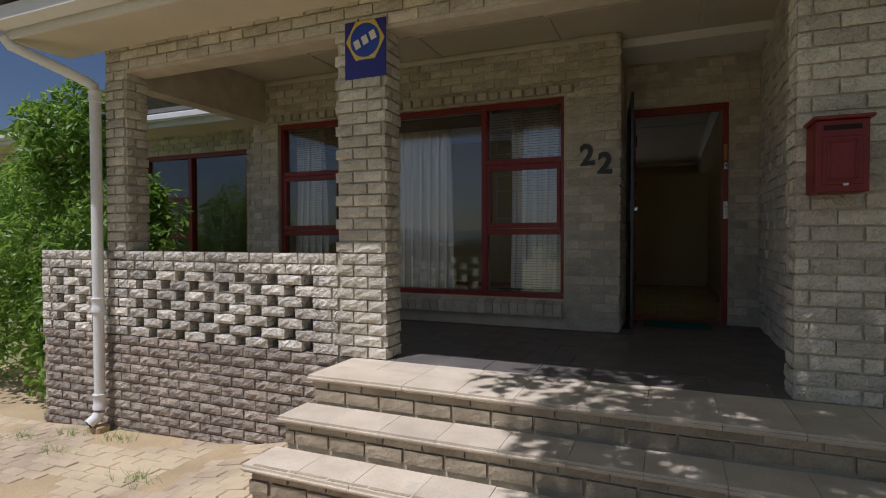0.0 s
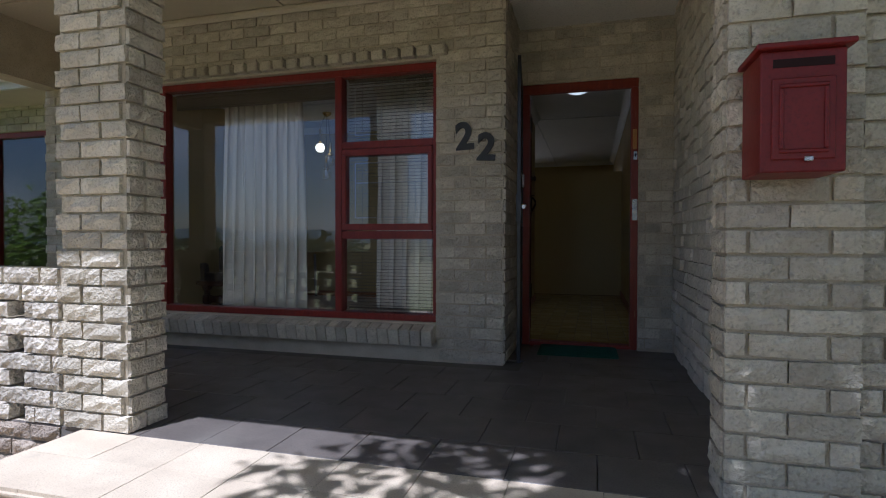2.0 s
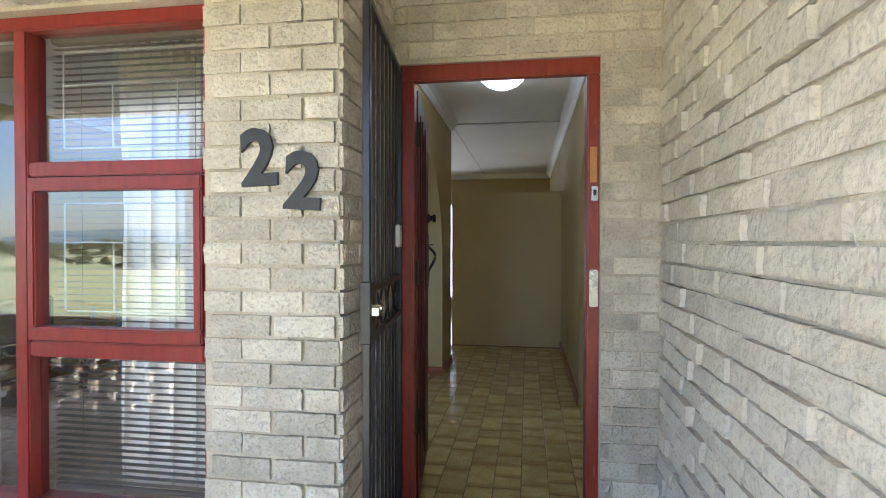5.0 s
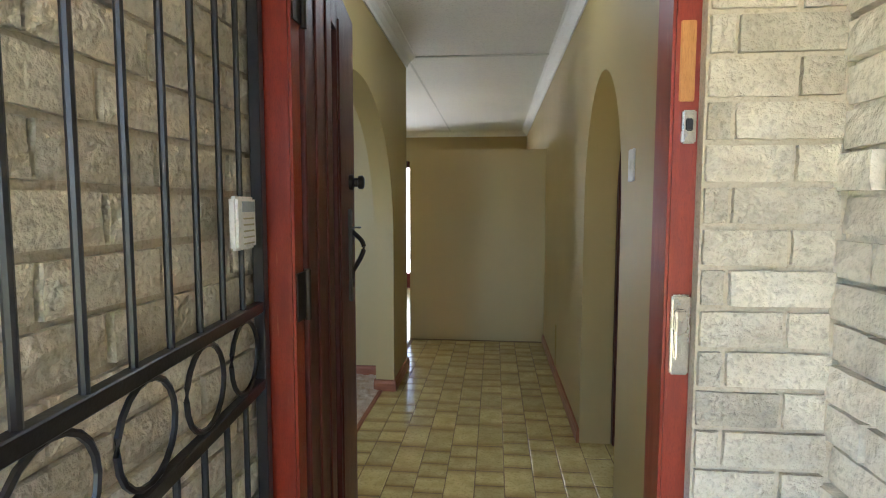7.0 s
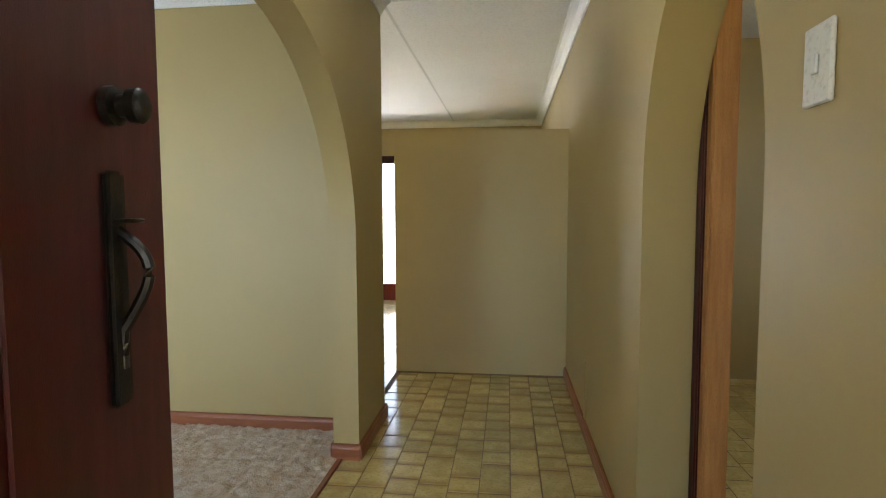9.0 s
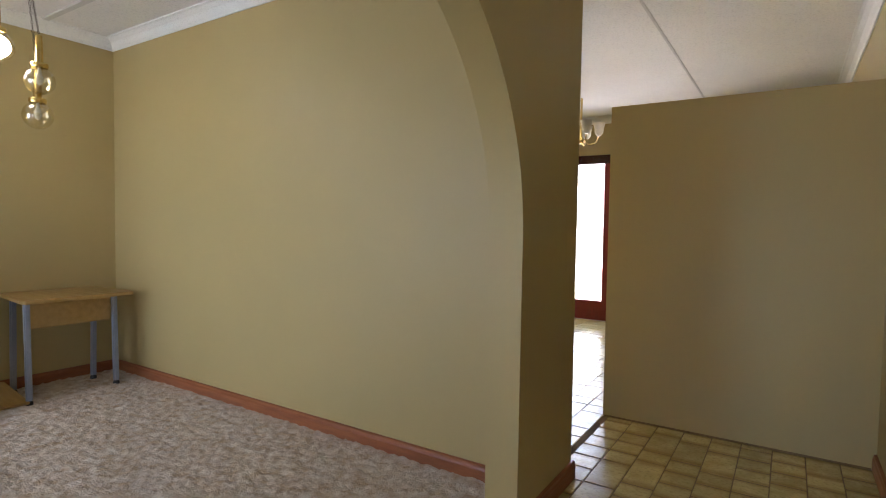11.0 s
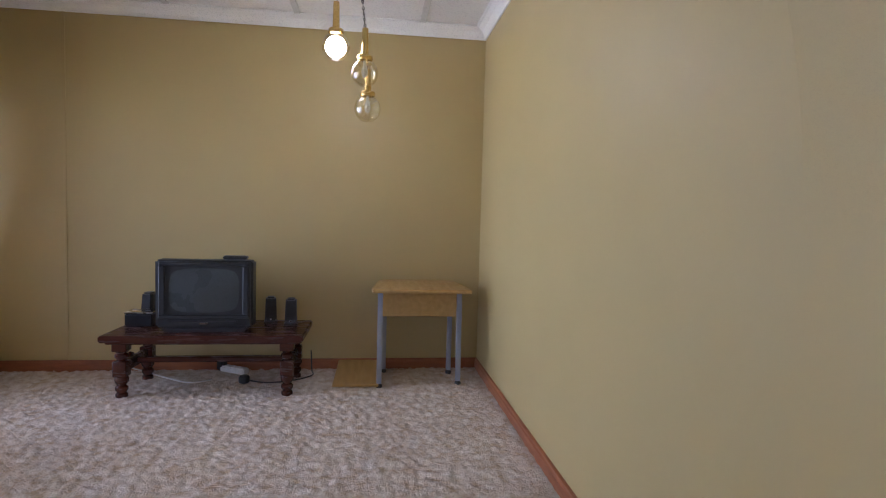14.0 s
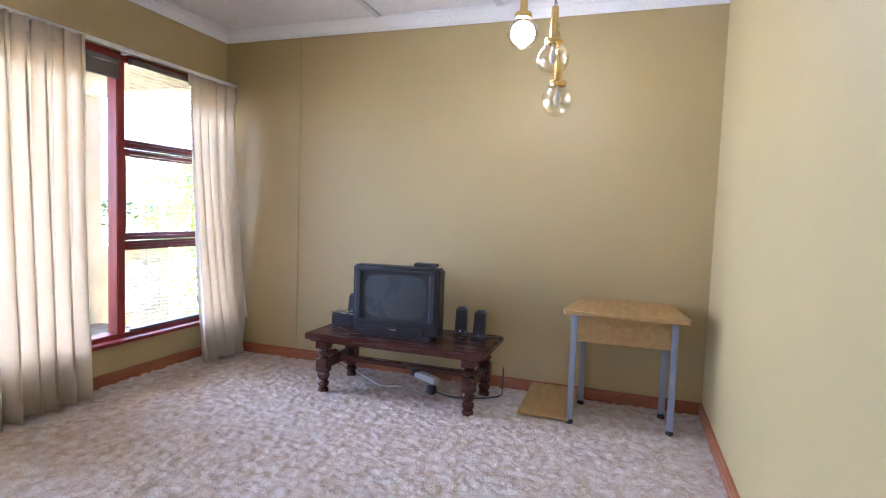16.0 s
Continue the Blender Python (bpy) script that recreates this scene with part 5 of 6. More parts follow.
def blind(x0, x1, label):
    b_ = thing("venetian_blind", label, "blind", "side window blinds", ((x0 + x1) / 2, -0.605, 0))
    w = (x1 - x0) / 2
    bm = bmesh.new()
    box(bm, -w, w, -0.02, 0.02, 2.12, 2.16, 0.004)
    part("head_rail", bm, M_SLAT, b_)
    sl = bmesh.new()
    box(sl, -w, w, -0.0125, 0.0125, -0.0006, 0.0006)
    me = bpy.data.meshes.new("slat")
    sl.to_mesh(me)
    sl.free()
    me.materials.append(M_SLAT)
    z = 0.36
    while z < 2.11:
        ob = new("slat", me)
        ob.parent = b_
        ob.matrix_local = pose(0, 0, z, 2, 0, 0)
        z += 0.026
    bm = bmesh.new()
    box(bm, -w, w, -0.013, 0.013, 0.33, 0.345, 0.003)
    part("bottom_rail", bm, M_SLAT, b_)
    for x in (-w * 0.7, w * 0.7):
        bm = bmesh.new()
        tube(bm, (x, 0.013, 0.34), (x, 0.013, 2.12), 0.0012, n=5)
        part("cord", bm, M_SLAT, b_)
    return b_


blind(-4.24, -3.46, "brown venetian blind with open slats in the end bay")
blind(-1.73, -1.01, "brown venetian blind with open slats in the hall-side bay")

raised = thing("venetian_blind", "brown venetian blind drawn up in the middle bay", "blind", "side window blinds", (-2.59, -0.605, 0))
bm = bmesh.new()
box(bm, -0.78, 0.78, -0.02, 0.02, 2.10, 2.13, 0.004)
part("head_rail", bm, M_SLAT, raised)
sl = bmesh.new()
box(sl, -0.78, 0.78, -0.0125, 0.0125, -0.0015, 0.0015)
me = bpy.data.meshes.new("slat")
sl.to_mesh(me)
sl.free()
me.materials.append(M_SLAT)
for k in range(18):
    ob = new("slat", me)
    ob.parent = raised
    ob.matrix_local = pose(0.002 * math.sin(k * 2.1), 0.001 * math.sin(k * 3.7), 2.022 + 0.0042 * k, 1.5 * math.sin(k * 1.3), 0, 0)
bm = bmesh.new()
box(bm, -0.78, 0.78, -0.013, 0.013, 2.004, 2.019, 0.003)
part("bottom_rail", bm, M_SLAT, raised)

# burglar bars
bars = thing("burglar_bars", "thin white steel bars behind the window panes", "bars", at=(-1.37, -0.625, 0))
for zz0, zz1 in ((1.70, 2.08), (1.05, 1.48)):
    for q in ((-0.30, 0.35, zz0), (-0.30, 0.35, zz1), (-0.30, 0.35, (zz0 + zz1) / 2 + 0.06)):
        bm = bmesh.new()
        box(bm, q[0], q[1], -0.0028, 0.0028, q[2] - 0.0028, q[2] + 0.0028)
        part("bar", bm, M_STRIP, bars)
    for xq, za, zb in ((-0.30, zz0, zz1), (-0.08, zz0, (zz0 + zz1) / 2 + 0.06), (0.2, zz0, (zz0 + zz1) / 2 + 0.06)):
        bm = bmesh.new()
        box(bm, xq - 0.0028, xq + 0.0028, -0.0025, 0.0025, za + 0.003, zb - 0.003)
        part("bar", bm, M_STRIP, bars)

# ---- hall things ----
hall_lamp = thing("ceiling_lamp", "white glass bowl ceiling lamp with chrome clips, lit", "lamp", at=(-0.03, 1.6, 0))
M_OPAL = glow_material("lit_opal_glass", (0.93, 1.0, 0.95), 0.45)
bm = bmesh.new()
lathe(bm, [(0.02, H - 0.125), (0.07, H - 0.117), (0.12, H - 0.095), (0.16, H - 0.06), (0.182, H - 0.025), (0.184, H - 0.018)], 32)
part("bowl", bm, M_OPAL, hall_lamp, "glowing white glass bowl", True)
bm = bmesh.new()
lathe(bm, [(0.15, H - 0.018), (0.155, H - 0.002)], 24)
part("base_plate", bm, M_WHITE_PVC, hall_lamp, "", True)
for k in range(3):
    a = 2 * math.pi * k / 3 + 0.5
    bm = bmesh.new()
    box(bm, -0.008, 0.008, -0.008, 0.008, H - 0.035, H - 0.008, 0.002)
    ob = part("clip", bm, M_CHROME, hall_lamp)
    ob.matrix_local = pose(0.186 * math.cos(a), 0.186 * math.sin(a), 0)
lamp2 = new("hall_light", bpy.data.lights.new("hall_light", "POINT"))
lamp2.data.energy, lamp2.data.shadow_soft_size, lamp2.data.color = 0.2, 0.12, (1.0, 0.97, 0.88)
lamp2.location = (-0.03, 1.6, H - 0.2)

switch = thing("light_switch", "white light switch on the hall wall", "switch", at=(0.58, 0.90, 1.54))
bm = bmesh.new()
box(bm, -0.008, 0.0, -0.037, 0.037, -0.06, 0.06, 0.003)
part("plate", bm, M_WHITE_PVC, switch)
bm = bmesh.new()
box(bm, -0.013, -0.008, -0.008, 0.008, -0.015, 0.015, 0.002)
part("rocker", bm, M_CORNICE, switch)
hook = thing("coat_hook", "small chrome hook on the hall wall", "hook", at=(0.58, 0.40, 1.615))
bm = bmesh.new()
box(bm, -0.005, 0.0, -0.012, 0.012, -0.03, 0.03, 0.002)
sweep(bm, [(-0.004, 0, 0.01), (-0.03, 0, 0.0), (-0.045, 0, 0.012), (-0.05, 0, 0.03)], 0.005)
part("arm", bm, M_CHROME, hook, "", True)
outlet = thing("cable_cover", "painted cable cover low on the hall wall", "cable cover", at=(0.58, 3.22, 0.26))
bm = bmesh.new()
box(bm, -0.01, 0.0, -0.02, 0.02, -0.17, 0.17, 0.003)
part("plate", bm, M_KHAKI, outlet)

# door lining in the narrow arch and kitchen beyond
lining = tagged(new("door_2"), "orange wooden door lining behind the narrow arch", "door", kind="structure")
bar(lining, "door_frame", 0.777, 0.86, 1.89, 1.985, 0.0, 2.4, M_RAW_WOOD)
bar(lining, "door_stop", 0.763, 0.777, 1.925, 1.985, 0.0, 2.4, M_RED_DOOR)
window_3 = tagged(new("window_3"), "white framed kitchen window", "window", kind="structure")
for q in ((1.0, 2.7, 0.95, 1.0), (1.0, 2.7, 2.05, 2.1), (1.0, 1.05, 1.0, 2.05), (2.65, 2.7, 1.0, 2.05), (1.82, 1.88, 1.0, 2.05)):
    bm = bmesh.new()
    box(bm, 3.5, 3.58, q[0], q[1], q[2], q[3], 0.004)
    part("window_frame", bm, M_RED, window_3)
counter = thing("kitchen_cupboard", "red kitchen cupboard under a pale worktop", "cupboard", at=(3.15, 1.7, 0))
bm = bmesh.new()
box(bm, -0.28, 0.28, -1.2, 1.2, 0.1, 0.86, 0.004)
part("body", bm, M_RED, counter)
bm = bmesh.new()
box(bm, -0.31, 0.29, -1.25, 1.25, 0.86, 0.9, 0.008)
part("worktop", bm, M_CORNICE, counter)
bm = bmesh.new()
box(bm, -0.22, 0.28, -1.18, 1.18, 0.0, 0.1)
part("plinth", bm, M_SPK, counter)

# patio door and dining lamp
window_4 = tagged(new("door_3"), "red-brown framed glazed patio door", "door", kind="structure")
bar(window_4, "door_frame", -3.63, -0.90, 7.83, 7.91, 2.03, 2.14, M_DARKWOOD)
bar(window_4, "door_frame", -3.63, -0.90, 7.83, 7.91, 0.0, 0.25, M_RED)
for x, w in ((-3.63, 0.07), (-2.75, 0.07), (-1.86, 0.13), (-0.97, 0.07)):
    bar(window_4, "door_stile", x, x + w, 7.83, 7.91, 0.25, 2.03, M_RED)
for x, w in ((-3.56, 0.81), (-2.68, 0.82), (-1.73, 0.76)):
    sheet_glass("pane", window_4, x, x + w, 7.87, 0.25, 2.03, M_PATIO_GLASS)
dl = thing("dining_lamp", "brass chandelier with white tulip glass shades", "lamp", at=(-1.80, 6.7, 0))
bm = bmesh.new()
tube(bm, (0, 0, 2.18), (0, 0, H), 0.012)
lathe(bm, [(0.01, 2.12), (0.03, 2.14), (0.035, 2.17), (0.02, 2.2)], 16)
part("stem", bm, M_BRASS, dl, "", True)
M_TULIP = material("white_tulip_glass", (0.8, 0.76, 0.68), 0.3, (0.75, 0.7, 0.62), 6, 100, 0.02)
for k in range(5):
    a = 2 * math.pi * k / 5 + 0.3
    ux, uy = math.cos(a), math.sin(a)
    bm = bmesh.new()
    sweep(bm, [(0.02 * ux, 0.02 * uy, 2.16), (0.09 * ux, 0.09 * uy, 2.11), (0.16 * ux, 0.16 * uy, 2.13), (0.19 * ux, 0.19 * uy, 2.2)], 0.006)
    part("arm", bm, M_BRASS, dl, "", True)
    bm = bmesh.new()
    lathe(bm, [(0.02, 2.2), (0.045, 2.23), (0.05, 2.28), (0.065, 2.34), (0.058, 2.34), (0.044, 2.28), (0.03, 2.23)], 14, (0.19 * ux, 0.19 * uy, 0))
    part("tulip_shade", bm, M_TULIP, dl, "white glass tulip shade", True)

# white wall and pale paving added behind the patio to brighten its glass
M_YARD = material("pale_patio_paving", (0.62, 0.58, 0.52), 0.9, (0.55, 0.5, 0.45), 3, 80, 0.3)
M_WHITEWALL = material("white_painted_plaster", (0.80, 0.79, 0.76), 0.8, (0.76, 0.75, 0.72), 2, 80, 0.2)
bm = bmesh.new()
box(bm, -9, 6, 8.02, 13.0, -1.0, -0.02)
structure("patio_paving", bm, M_YARD, "pale paving added behind the house", "pavement")
wall("garden_wall", "y", 13.0, 13.2, -9, 6, -1, 2.4, [], M_WHITEWALL, "white wall added behind the patio to fill its glass with light")


# ---- trees ----
def tree(name, label, base, limbs, clumps, leaves, size, seed):
    """limbs: rows of points with radius; clumps: (centre, radii)."""
    rnd = random.Random(seed)
    t = thing(name, label, "tree", "", base)
    bm = bmesh.new()
    for pts in limbs:
        for (a, ra), (b_, rb) in zip(pts, pts[1:]):
            tube(bm, a, b_, ra, rb, 9)
    part("trunk", bm, M_BARK, t, "", True)
    vs, fs = [], []
    for c, rad, share in clumps:
        twigs = []
        for _ in range(int(leaves * share)):
            while True:
                p = Vector((rnd.uniform(-1, 1), rnd.uniform(-1, 1), rnd.uniform(-1, 1)))
                if 0.35 < p.length < 1.0:
                    break
            k = 1 + 0.35 * noise.noise(p * 2.3 + Vector(c))
            q = Vector(c) + Vector((p.x * rad[0], p.y * rad[1], p.z * rad[2])) * k
            if noise.noise(q * 2.6) < -0.12:
                continue
            s = size * rnd.uniform(0.6, 1.3)
            d = Vector((rnd.uniform(-1, 1), rnd.uniform(-1, 1), rnd.uniform(-1.1, 0.3))).normalized()
            e = d.cross(Vector((rnd.uniform(-1, 1), rnd.uniform(-1, 1), rnd.uniform(-0.3, 1)))).normalized()
            o = len(vs)
            up = d.cross(e) * s * 0.12
            vs += [tuple(q), tuple(q + d * s * 0.45 + e * s * 0.22 + up), tuple(q + d * s), tuple(q + d * s * 0.45 - e * s * 0.22 + up)]
            fs += [(o, o + 1, o + 2), (o, o + 2, o + 3)]
    me = bpy.data.meshes.new("crown")
    me.from_pydata(vs, [], fs)
    me.materials.append(M_LEAF)
    ob = new("crown", me)
    ob.parent = t
    tagged(ob, kind="stuff")
    return t


tree("garden_tree", "leafy green tree beside the porch end", (-6.6, -1.5, -0.95),
     [[((0, 0, 0), 0.11), ((0.1, 0.05, 0.9), 0.08), ((0.3, -0.1, 1.8), 0.05), ((0.5, -0.2, 2.8), 0.02)], [((0.1, 0.05, 0.8), 0.06), ((-0.5, 0.2, 1.9), 0.02)], [((0.1, 0, 1.0), 0.05), ((0.8, 0.4, 2.0), 0.02)]],
     [((0.1, -0.2, 1.6), (1.2, 0.95, 1.35), 0.38), ((-1.3, 0.1, 1.5), (1.3, 1.1, 1.5), 0.3), ((0.2, -0.35, 3.0), (0.62, 0.5, 0.62), 0.12), ((0.55, -0.4, 0.6), (0.42, 0.5, 0.95), 0.13), ((0.95, 0.1, 2.1), (0.2, 0.2, 0.42), 0.035)], 34000, 0.105, 5)
tree("street_tree", "tall tree shading the front steps", (2.3, -6.3, -0.55),
     [[((0, 0, -0.1), 0.16), ((0, 0.1, 1.6), 0.13), ((-0.6, 0.4, 3.6), 0.08), ((-2.2, 1.6, 5.0), 0.03)], [((0, 0.1, 1.6), 0.1), ((0.9, 0.4, 3.9), 0.05), ((1.3, 0.8, 5.0), 0.02)]],
     [((-2.75, 1.7, 5.1), (1.3, 1.2, 0.7), 0.18), ((-1.6, 2.2, 5.2), (1.7, 1.2, 0.8), 0.25), ((-2.0, 0.3, 5.3), (1.8, 1.2, 0.8), 0.2), ((1.0, 1.2, 5.2), (2.2, 1.8, 0.9), 0.2), ((-0.8, -1.2, 5.6), (2.0, 1.7, 1.0), 0.35), ((1.8, -1.4, 5.5), (2.0, 1.8, 1.0), 0.35)], 34000, 0.15, 8)

tree("garden_tree", "small leafy tree on the open ground before the wing", (-9.9, -6.0, -1.05),
     [[((0, 0, -0.1), 0.1), ((0.1, 0, 1.2), 0.07), ((0.3, 0.1, 2.6), 0.02)], [((0.1, 0, 1.1), 0.05), ((-0.6, 0.2, 2.4), 0.02)]],
     [((0.2, 0, 2.2), (1.1, 1.1, 1.2), 0.6), ((-0.9, 0.2, 2.0), (0.9, 0.9, 1.1), 0.4)], 12000, 0.12, 11)

# scrub and trees out in the field
vs, fs = [], []
rnd = random.Random(4)
for k in range(420):
    d = rnd.uniform(45, 320)
    cx, cy = rnd.uniform(-1.2, 0.5) * d, -d
    hgt = rnd.uniform(1.2, 3.6)
    cz = ground_z(0, cy)
    for _ in range(26):
        q = Vector((cx + rnd.gauss(0, 1.2), cy + rnd.gauss(0, 1.0), cz + rnd.uniform(0.1, 1) * hgt))
        s = rnd.uniform(0.5, 1.1)
        o = len(vs)
        for _ in range(3):
            vs.append(tuple(q + Vector((rnd.uniform(-s, s), rnd.uniform(-s, s), rnd.uniform(-s, s) * 0.7))))
        fs.append((o, o + 1, o + 2))
me = bpy.data.meshes.new("field_scrub")
me.from_pydata(vs, [], fs)
M_SCRUB = material("dark_scrub", (0.045, 0.07, 0.02), 0.9, (0.03, 0.05, 0.015), 0.5, 5, 0.0, by_island=0.4)
me.materials.append(M_SCRUB)
tagged(new("field_scrub", me), "scattered dark green scrub in the field", "bushes", kind="stuff")

# weeds by the downpipe
vs, fs = [], []
for k in range(260):
    c = rnd.choice(((-4.9, -2.8), (-4.3, -2.75), (-5.3, -2.95), (-4.6, -3.1), (-3.4, -3.3), (-5.6, -3.2)))
    x, y = c[0] + rnd.gauss(0, 0.10), c[1] - abs(rnd.gauss(0, 0.07))
    z = ground_z(x, y)
    a, hgt = rnd.uniform(0, 6.28), rnd.uniform(0.03, 0.11)
    o = len(vs)
    vs += [(x, y, z), (x + 0.008, y, z), (x + math.cos(a) * hgt * 0.7, y + math.sin(a) * hgt * 0.7, z + hgt)]
    fs.append((o, o + 1, o + 2))
me = bpy.data.meshes.new("weeds")
me.from_pydata(vs, [], fs)
me.materials.append(M_LEAF)
tagged(new("weeds", me), "small weeds at the foot of the parapet", "weeds", kind="stuff")

# ---- pieces last: bricks, tiles, pavers ----
ob_of = bpy.data.objects
# parapet with pierced courses
bm = bmesh.new()
PIERCE0, PIERCE1 = 0.0, 7 * C      # pierced courses
holes = [(-4.44, -2.42, PIERCE0, PIERCE1), (-5.50, -4.90, PIERCE0, PIERCE1)]
parapet = wall("parapet", "y", YF + 0.012, YF + 0.10, -5.62, -2.258, -1.1, 0.742, holes, M_MORTAR, "porch parapet of rock-face brick with pierced courses")
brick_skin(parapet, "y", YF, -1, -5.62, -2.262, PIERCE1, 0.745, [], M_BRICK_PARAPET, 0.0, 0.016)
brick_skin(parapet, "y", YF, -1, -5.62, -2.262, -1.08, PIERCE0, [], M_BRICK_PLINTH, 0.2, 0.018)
for u0, u1 in ((-2.42, -2.262), (-4.90, -4.44), (-5.62, -5.50)):
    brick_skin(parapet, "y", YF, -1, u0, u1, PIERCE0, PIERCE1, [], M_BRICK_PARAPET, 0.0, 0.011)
for u0, u1 in ((-4.44, -2.42), (-5.50, -4.90)):
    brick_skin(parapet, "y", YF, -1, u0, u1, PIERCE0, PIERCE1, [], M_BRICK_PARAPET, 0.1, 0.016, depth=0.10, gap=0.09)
p1 = ob_of["pillar_core_1"]
brick_skin(p1, "y", YF, -1, -2.27, -1.87, 0, 2.30, [], M_BRICK, 0.15, 0.013)
brick_skin(p1, "x", -1.87, 1, YF + 0.012, YF + 0.22, 0, 2.30, [], M_BRICK, 0.4, 0.013)
p2 = ob_of["pillar_core_2"]
brick_skin(p2, "y", YF, -1, 0.555, 0.945, -0.05, 2.7, [], M_BRICK, 0.3, 0.013)
brick_skin(p2, "x", 0.555, -1, YF + 0.012, YF + 0.18, 0, 2.7, [], M_BRICK, 0.0, 0.013)
p3 = ob_of["pillar_core_3"]
brick_skin(p3, "y", YF, -1, -4.69, -4.45, 0.75, 2.30, [], M_BRICK, 0.0, 0.013)
brick_skin(p3, "x", -4.45, 1, YF + 0.012, YF + 0.22, 0.0, 2.30, [], M_BRICK, 0.4, 0.013)
brick_skin(ob_of["porch_beam"], "y", YF, -1, -4.69, 0.96, 2.30, 2.52, [], M_BRICK, 0.3, 0.011)
brick_skin(ob_of["wall_front_outer"], "y", YW, -1, -4.66, -0.462, 0, 2.70, [(X0, X1, 0.06, 2.27)], M_BRICK, 0.07, 0.008)
brick_skin(ob_of["wall_recess_side"], "x", -0.46, 1, YW + 0.004, -0.0, 0, 2.70, [], M_BRICK, 0.3, 0.008)
brick_skin(ob_of["wall_door_outer"], "y", -0.042, -1, -0.455, 0.745, 0, 2.70, [(DOOR[0] - 0.1, DOOR[1] + 0.004, -0.1, DOOR[3] + 0.004)], M_BRICK, 0.3, 0.008, depth=0.055, lift=0.02)
brick_skin(ob_of["wall_porch_side"], "x", 0.75, -1, YF + 0.18, 0.0, 0, 2.70, [], M_BRICK_PALE, 0.3, 0.006, near=(-1.0, 1.2), depth=0.03, stagger=0.012, turn=1.9)
brick_skin(ob_of["wall_right_front"], "y", YF + 0.038, -1, 0.95, 2.2, -0.2, 2.5, [], M_BRICK, 0.3, 0.013)
brick_skin(ob_of["wing_wall"], "y", WY - 0.012, -1, -9.0, -4.66, 0.5, 2.45, [WINGWIN], M_BRICK, 0.3, 0.006, limit=150)
brick_skin(ob_of["wing_link"], "x", -4.672, -1, YW + 0.13, WY, 0.5, 2.4, [], M_BRICK, 0.3, 0.006)

# steps: treads and risers
for k, y in enumerate(NOSE):
    core = ob_of["step_core_%d" % (k + 1)]
    z = -0.17 * k
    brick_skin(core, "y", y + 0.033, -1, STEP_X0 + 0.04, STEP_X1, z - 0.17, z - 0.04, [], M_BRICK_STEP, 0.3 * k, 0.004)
    deep = 0.285
    bm = bmesh.new()
    box(bm, 0.0012, 0.3288, 0.0, deep, -0.036, 0.0)
    bmesh.ops.bevel(bm, geom=[e for e in bm.edges if all(v.co.y < 1e-4 for v in e.verts) and abs(e.verts[0].co.z - e.verts[1].co.z) < 1e-4], offset=0.014, segments=4, affect="EDGES")
    me = bpy.data.meshes.new("tile")
    bm.to_mesh(me)
    bm.free()
    me.materials.append(M_STEP_TILE)
    x = STEP_X0
    while x < STEP_X1 - 0.1:
        ob = new("tile", me)
        ob.parent = core
        ob.matrix_world = pose(x, y, z + random.uniform(-0.0015, 0.0015), random.uniform(-0.15, 0.15), random.uniform(-0.15, 0.15), 0)
        x += 0.33
bm = bmesh.new()
box(bm, 0.0012, 0.3288, 0.0, 0.26, -0.036, 0.0, 0.001)
me = bpy.data.meshes.new("tile")
bm.to_mesh(me)
bm.free()
me.materials.append(M_STEP_TILE)
x = STEP_X0
while x < STEP_X1 - 0.1:
    ob = new("tile", me)
    ob.parent = ob_of["step_core_1"]
    ob.matrix_world = pose(x, NOSE[0] + 0.289, random.uniform(-0.0015, 0.0), 0, 0, 0)
    x += 0.33

# porch floor tiles
bm = bmesh.new()
box(bm, 0.0014, 0.3286, 0.0014, 0.3286, -0.014, 0.0, 0.002)
me = bpy.data.meshes.new("tile")
bm.to_mesh(me)
bm.free()
me.materials.append(M_PORCH_TILE)
slab = ob_of["porch_slab"]
y = YF + 0.0
row = 0
while y < 0.0:
    x = -4.46 - (0.165 if row % 2 else 0.0)
    row += 1
    while x < 0.70:
        inside = (x > -0.5 or y + 0.2 < YW)
        if inside:
            ob = new("tile", me)
            ob.parent = slab
            ob.matrix_world = pose(x, y, random.uniform(-0.001, 0.0005), random.uniform(-0.1, 0.1), random.uniform(-0.1, 0.1), 0)
        x += 0.33
    y += 0.33


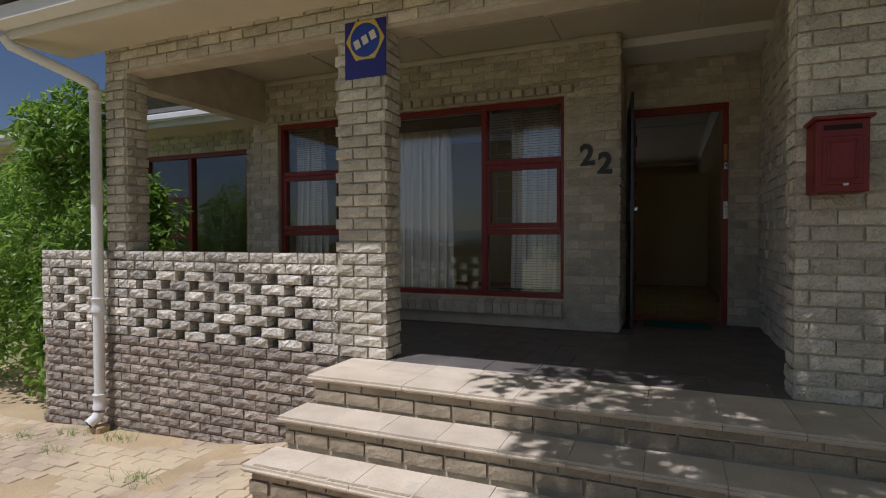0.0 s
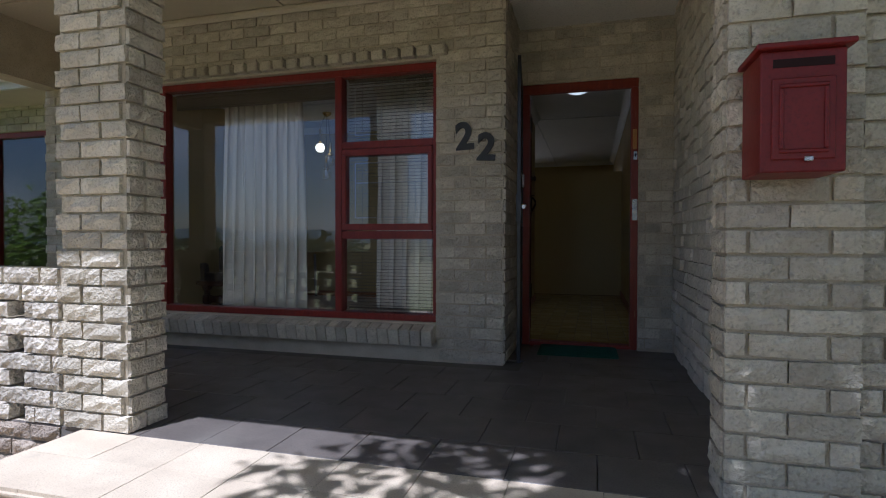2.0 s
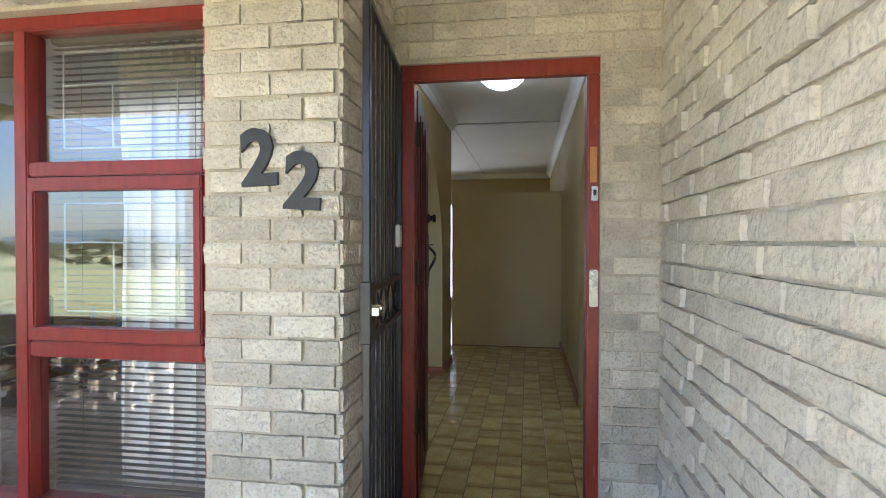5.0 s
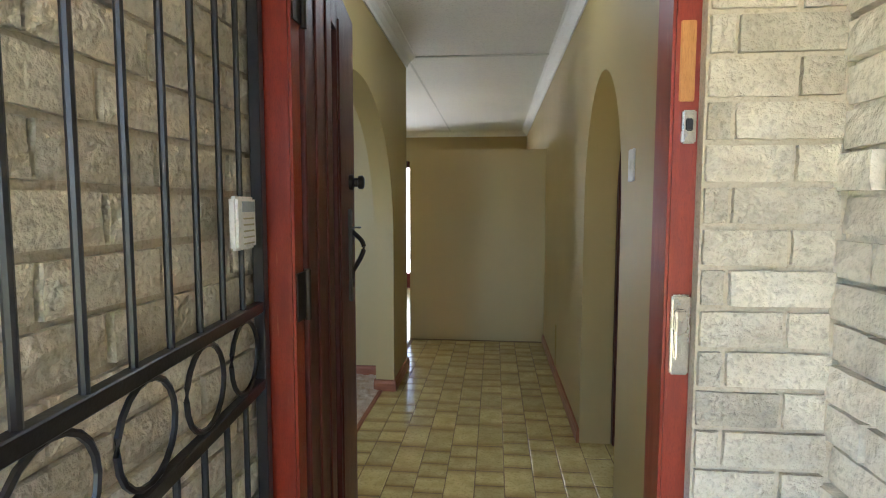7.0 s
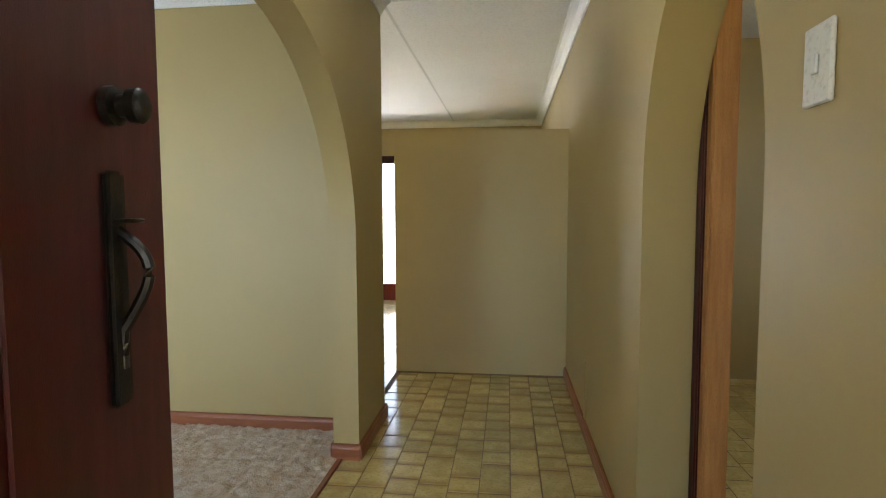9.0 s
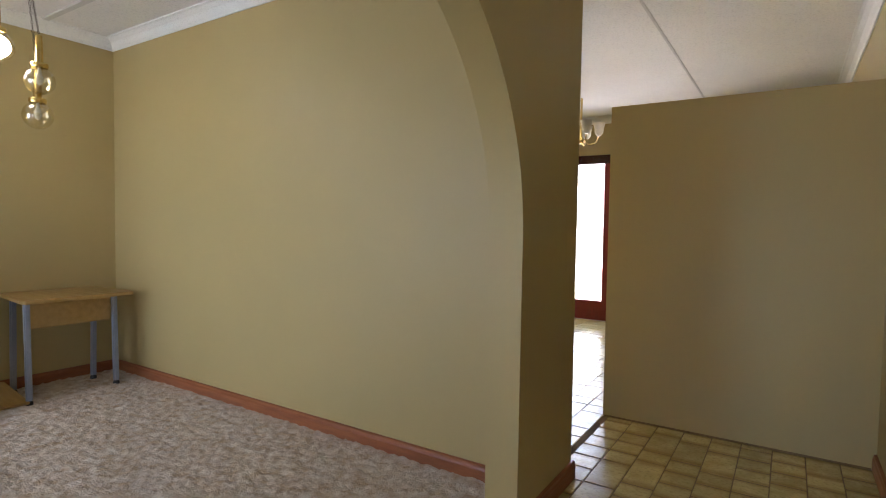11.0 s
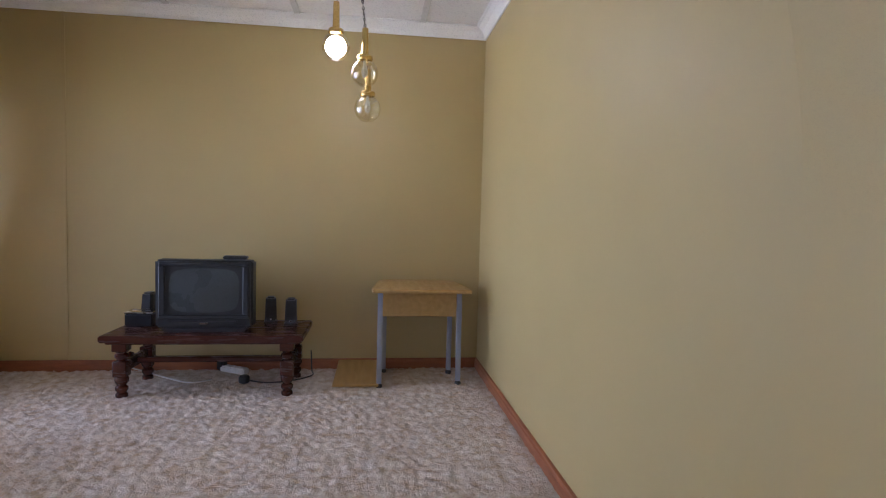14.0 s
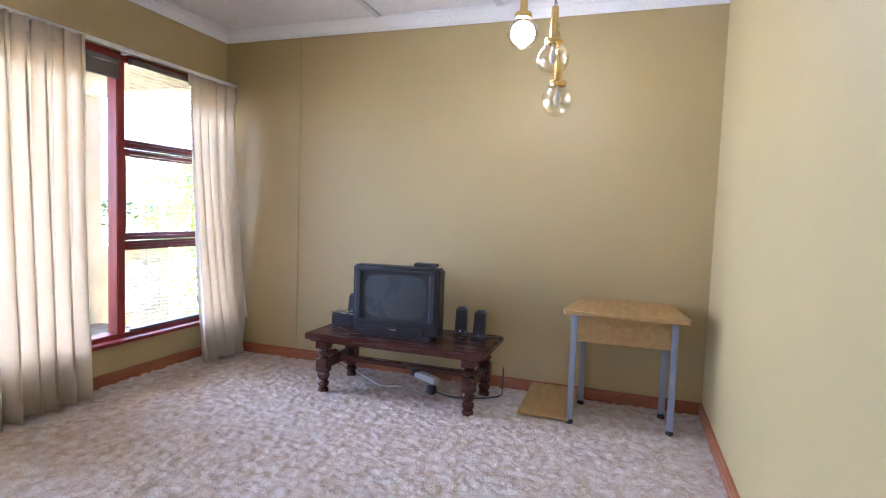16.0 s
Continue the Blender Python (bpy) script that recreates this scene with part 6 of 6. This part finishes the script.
# hall floor tiles
def tile_block(parent, x0, x1, y0, y1, w, near, limit):
    """Columns of square and double-length tiles in random order."""
    rnd = random.Random(int(1000 * (x0 + y0 + 20)))
    kinds = {}
    for length in (w, 2 * w):
        bm = bmesh.new()
        box(bm, 0.002, w - 0.002, 0.005, length - 0.005, -0.01, 0.0, 0.003)
        me = bpy.data.meshes.new("tile")
        bm.to_mesh(me)
        bm.free()
        me.materials.append(M_HALLTILE)
        kinds[length] = me
    todo = []
    x = x0
    while x < x1 - 0.04:
        y = y0
        first = True
        while y < y1 - 0.03:
            length = rnd.choice((w, w, 2 * w))
            if first:
                length = w * rnd.uniform(0.25, 1.0)
            first = False
            length = min(length, y1 - y)
            todo.append((x, y, length))
            y += length
        x += w
    todo.sort(key=lambda q: abs(q[0] - near[0]) + abs(q[1] - near[1]))
    rv, rf = [], []
    for k, (x, y, length) in enumerate(todo):
        base = 2 * w if length > 1.5 * w else w
        m = pose(x, y, rnd.uniform(-0.0008, 0.0008), rnd.uniform(-0.25, 0.25), rnd.uniform(-0.25, 0.25), 0) @ Matrix.Diagonal((1, length / base, 1, 1))
        me = kinds[base]
        if k < limit:
            ob = new("tile", me)
            ob.parent = parent
            ob.matrix_world = m
        else:
            o = len(rv)
            rv += [tuple(m @ v.co) for v in me.vertices]
            rf += [tuple(o + i for i in p.vertices) for p in me.polygons]
    if rv:
        me2 = bpy.data.meshes.new("tiling")
        me2.from_pydata(rv, [], rf)
        me2.materials.append(M_HALLTILE_JOIN)
        ob = new("tiling", me2)
        ob.parent = parent
        tagged(ob, "further yellow glazed floor tiles", kind="stuff")


fh = ob_of["floor_hall"]
tile_block(fh, -0.76, 0.58, 0.14, 4.31, 0.149, (-0.1, 2.8), 298)
tile_block(fh, -4.37, -0.76, 3.35, 7.82, 0.149, (-1.2, 5.0), 0)
tile_block(fh, -0.76, 0.58, 4.43, 7.82, 0.149, (0, 5), 0)
tile_block(fh, 0.58, 3.4, 0.2, 4.4, 0.149, (0, 5), 0)

# pavers at the foot of the parapet
paving = tagged(new("pavement"), "sand-covered clay pavers before the house", "pavement", kind="structure")
bm = bmesh.new()
box(bm, 0.004, 0.206, 0.004, 0.101, -0.05, 0.006, 0.006)
me = bpy.data.meshes.new("paver")
bm.to_mesh(me)
bm.free()
me.materials.append(M_PAVER)
n_p = 0
rv, rf = [], []
for j in range(22):
    for i in range(26):
        x, y = -2.25 - 0.21 * i - (0.105 if j % 2 else 0), -2.72 - 0.105 * j
        if noise.noise((x * 1.1, y * 1.3, 2)) > 0.32:
            continue
        slope = math.degrees(math.atan((ground_z(x + 0.2, y) - ground_z(x, y)) / 0.2))
        m = pose(x, y, ground_z(x, y) + random.uniform(-0.002, 0.006), random.uniform(-1, 1), -slope + random.uniform(-1, 1), random.uniform(-2, 2))
        if n_p < 300:
            ob = new("paver", me)
            ob.parent = paving
            ob.matrix_world = m
        else:
            o = len(rv)
            rv += [tuple(m @ v.co) for v in me.vertices]
            rf += [tuple(o + q for q in p.vertices) for p in me.polygons]
        n_p += 1
me2 = bpy.data.meshes.new("paving")
me2.from_pydata(rv, [], rf)
me2.materials.append(M_PAVER)
ob = new("paving", me2)
ob.parent = paving
tagged(ob, "further clay pavers", kind="stuff")
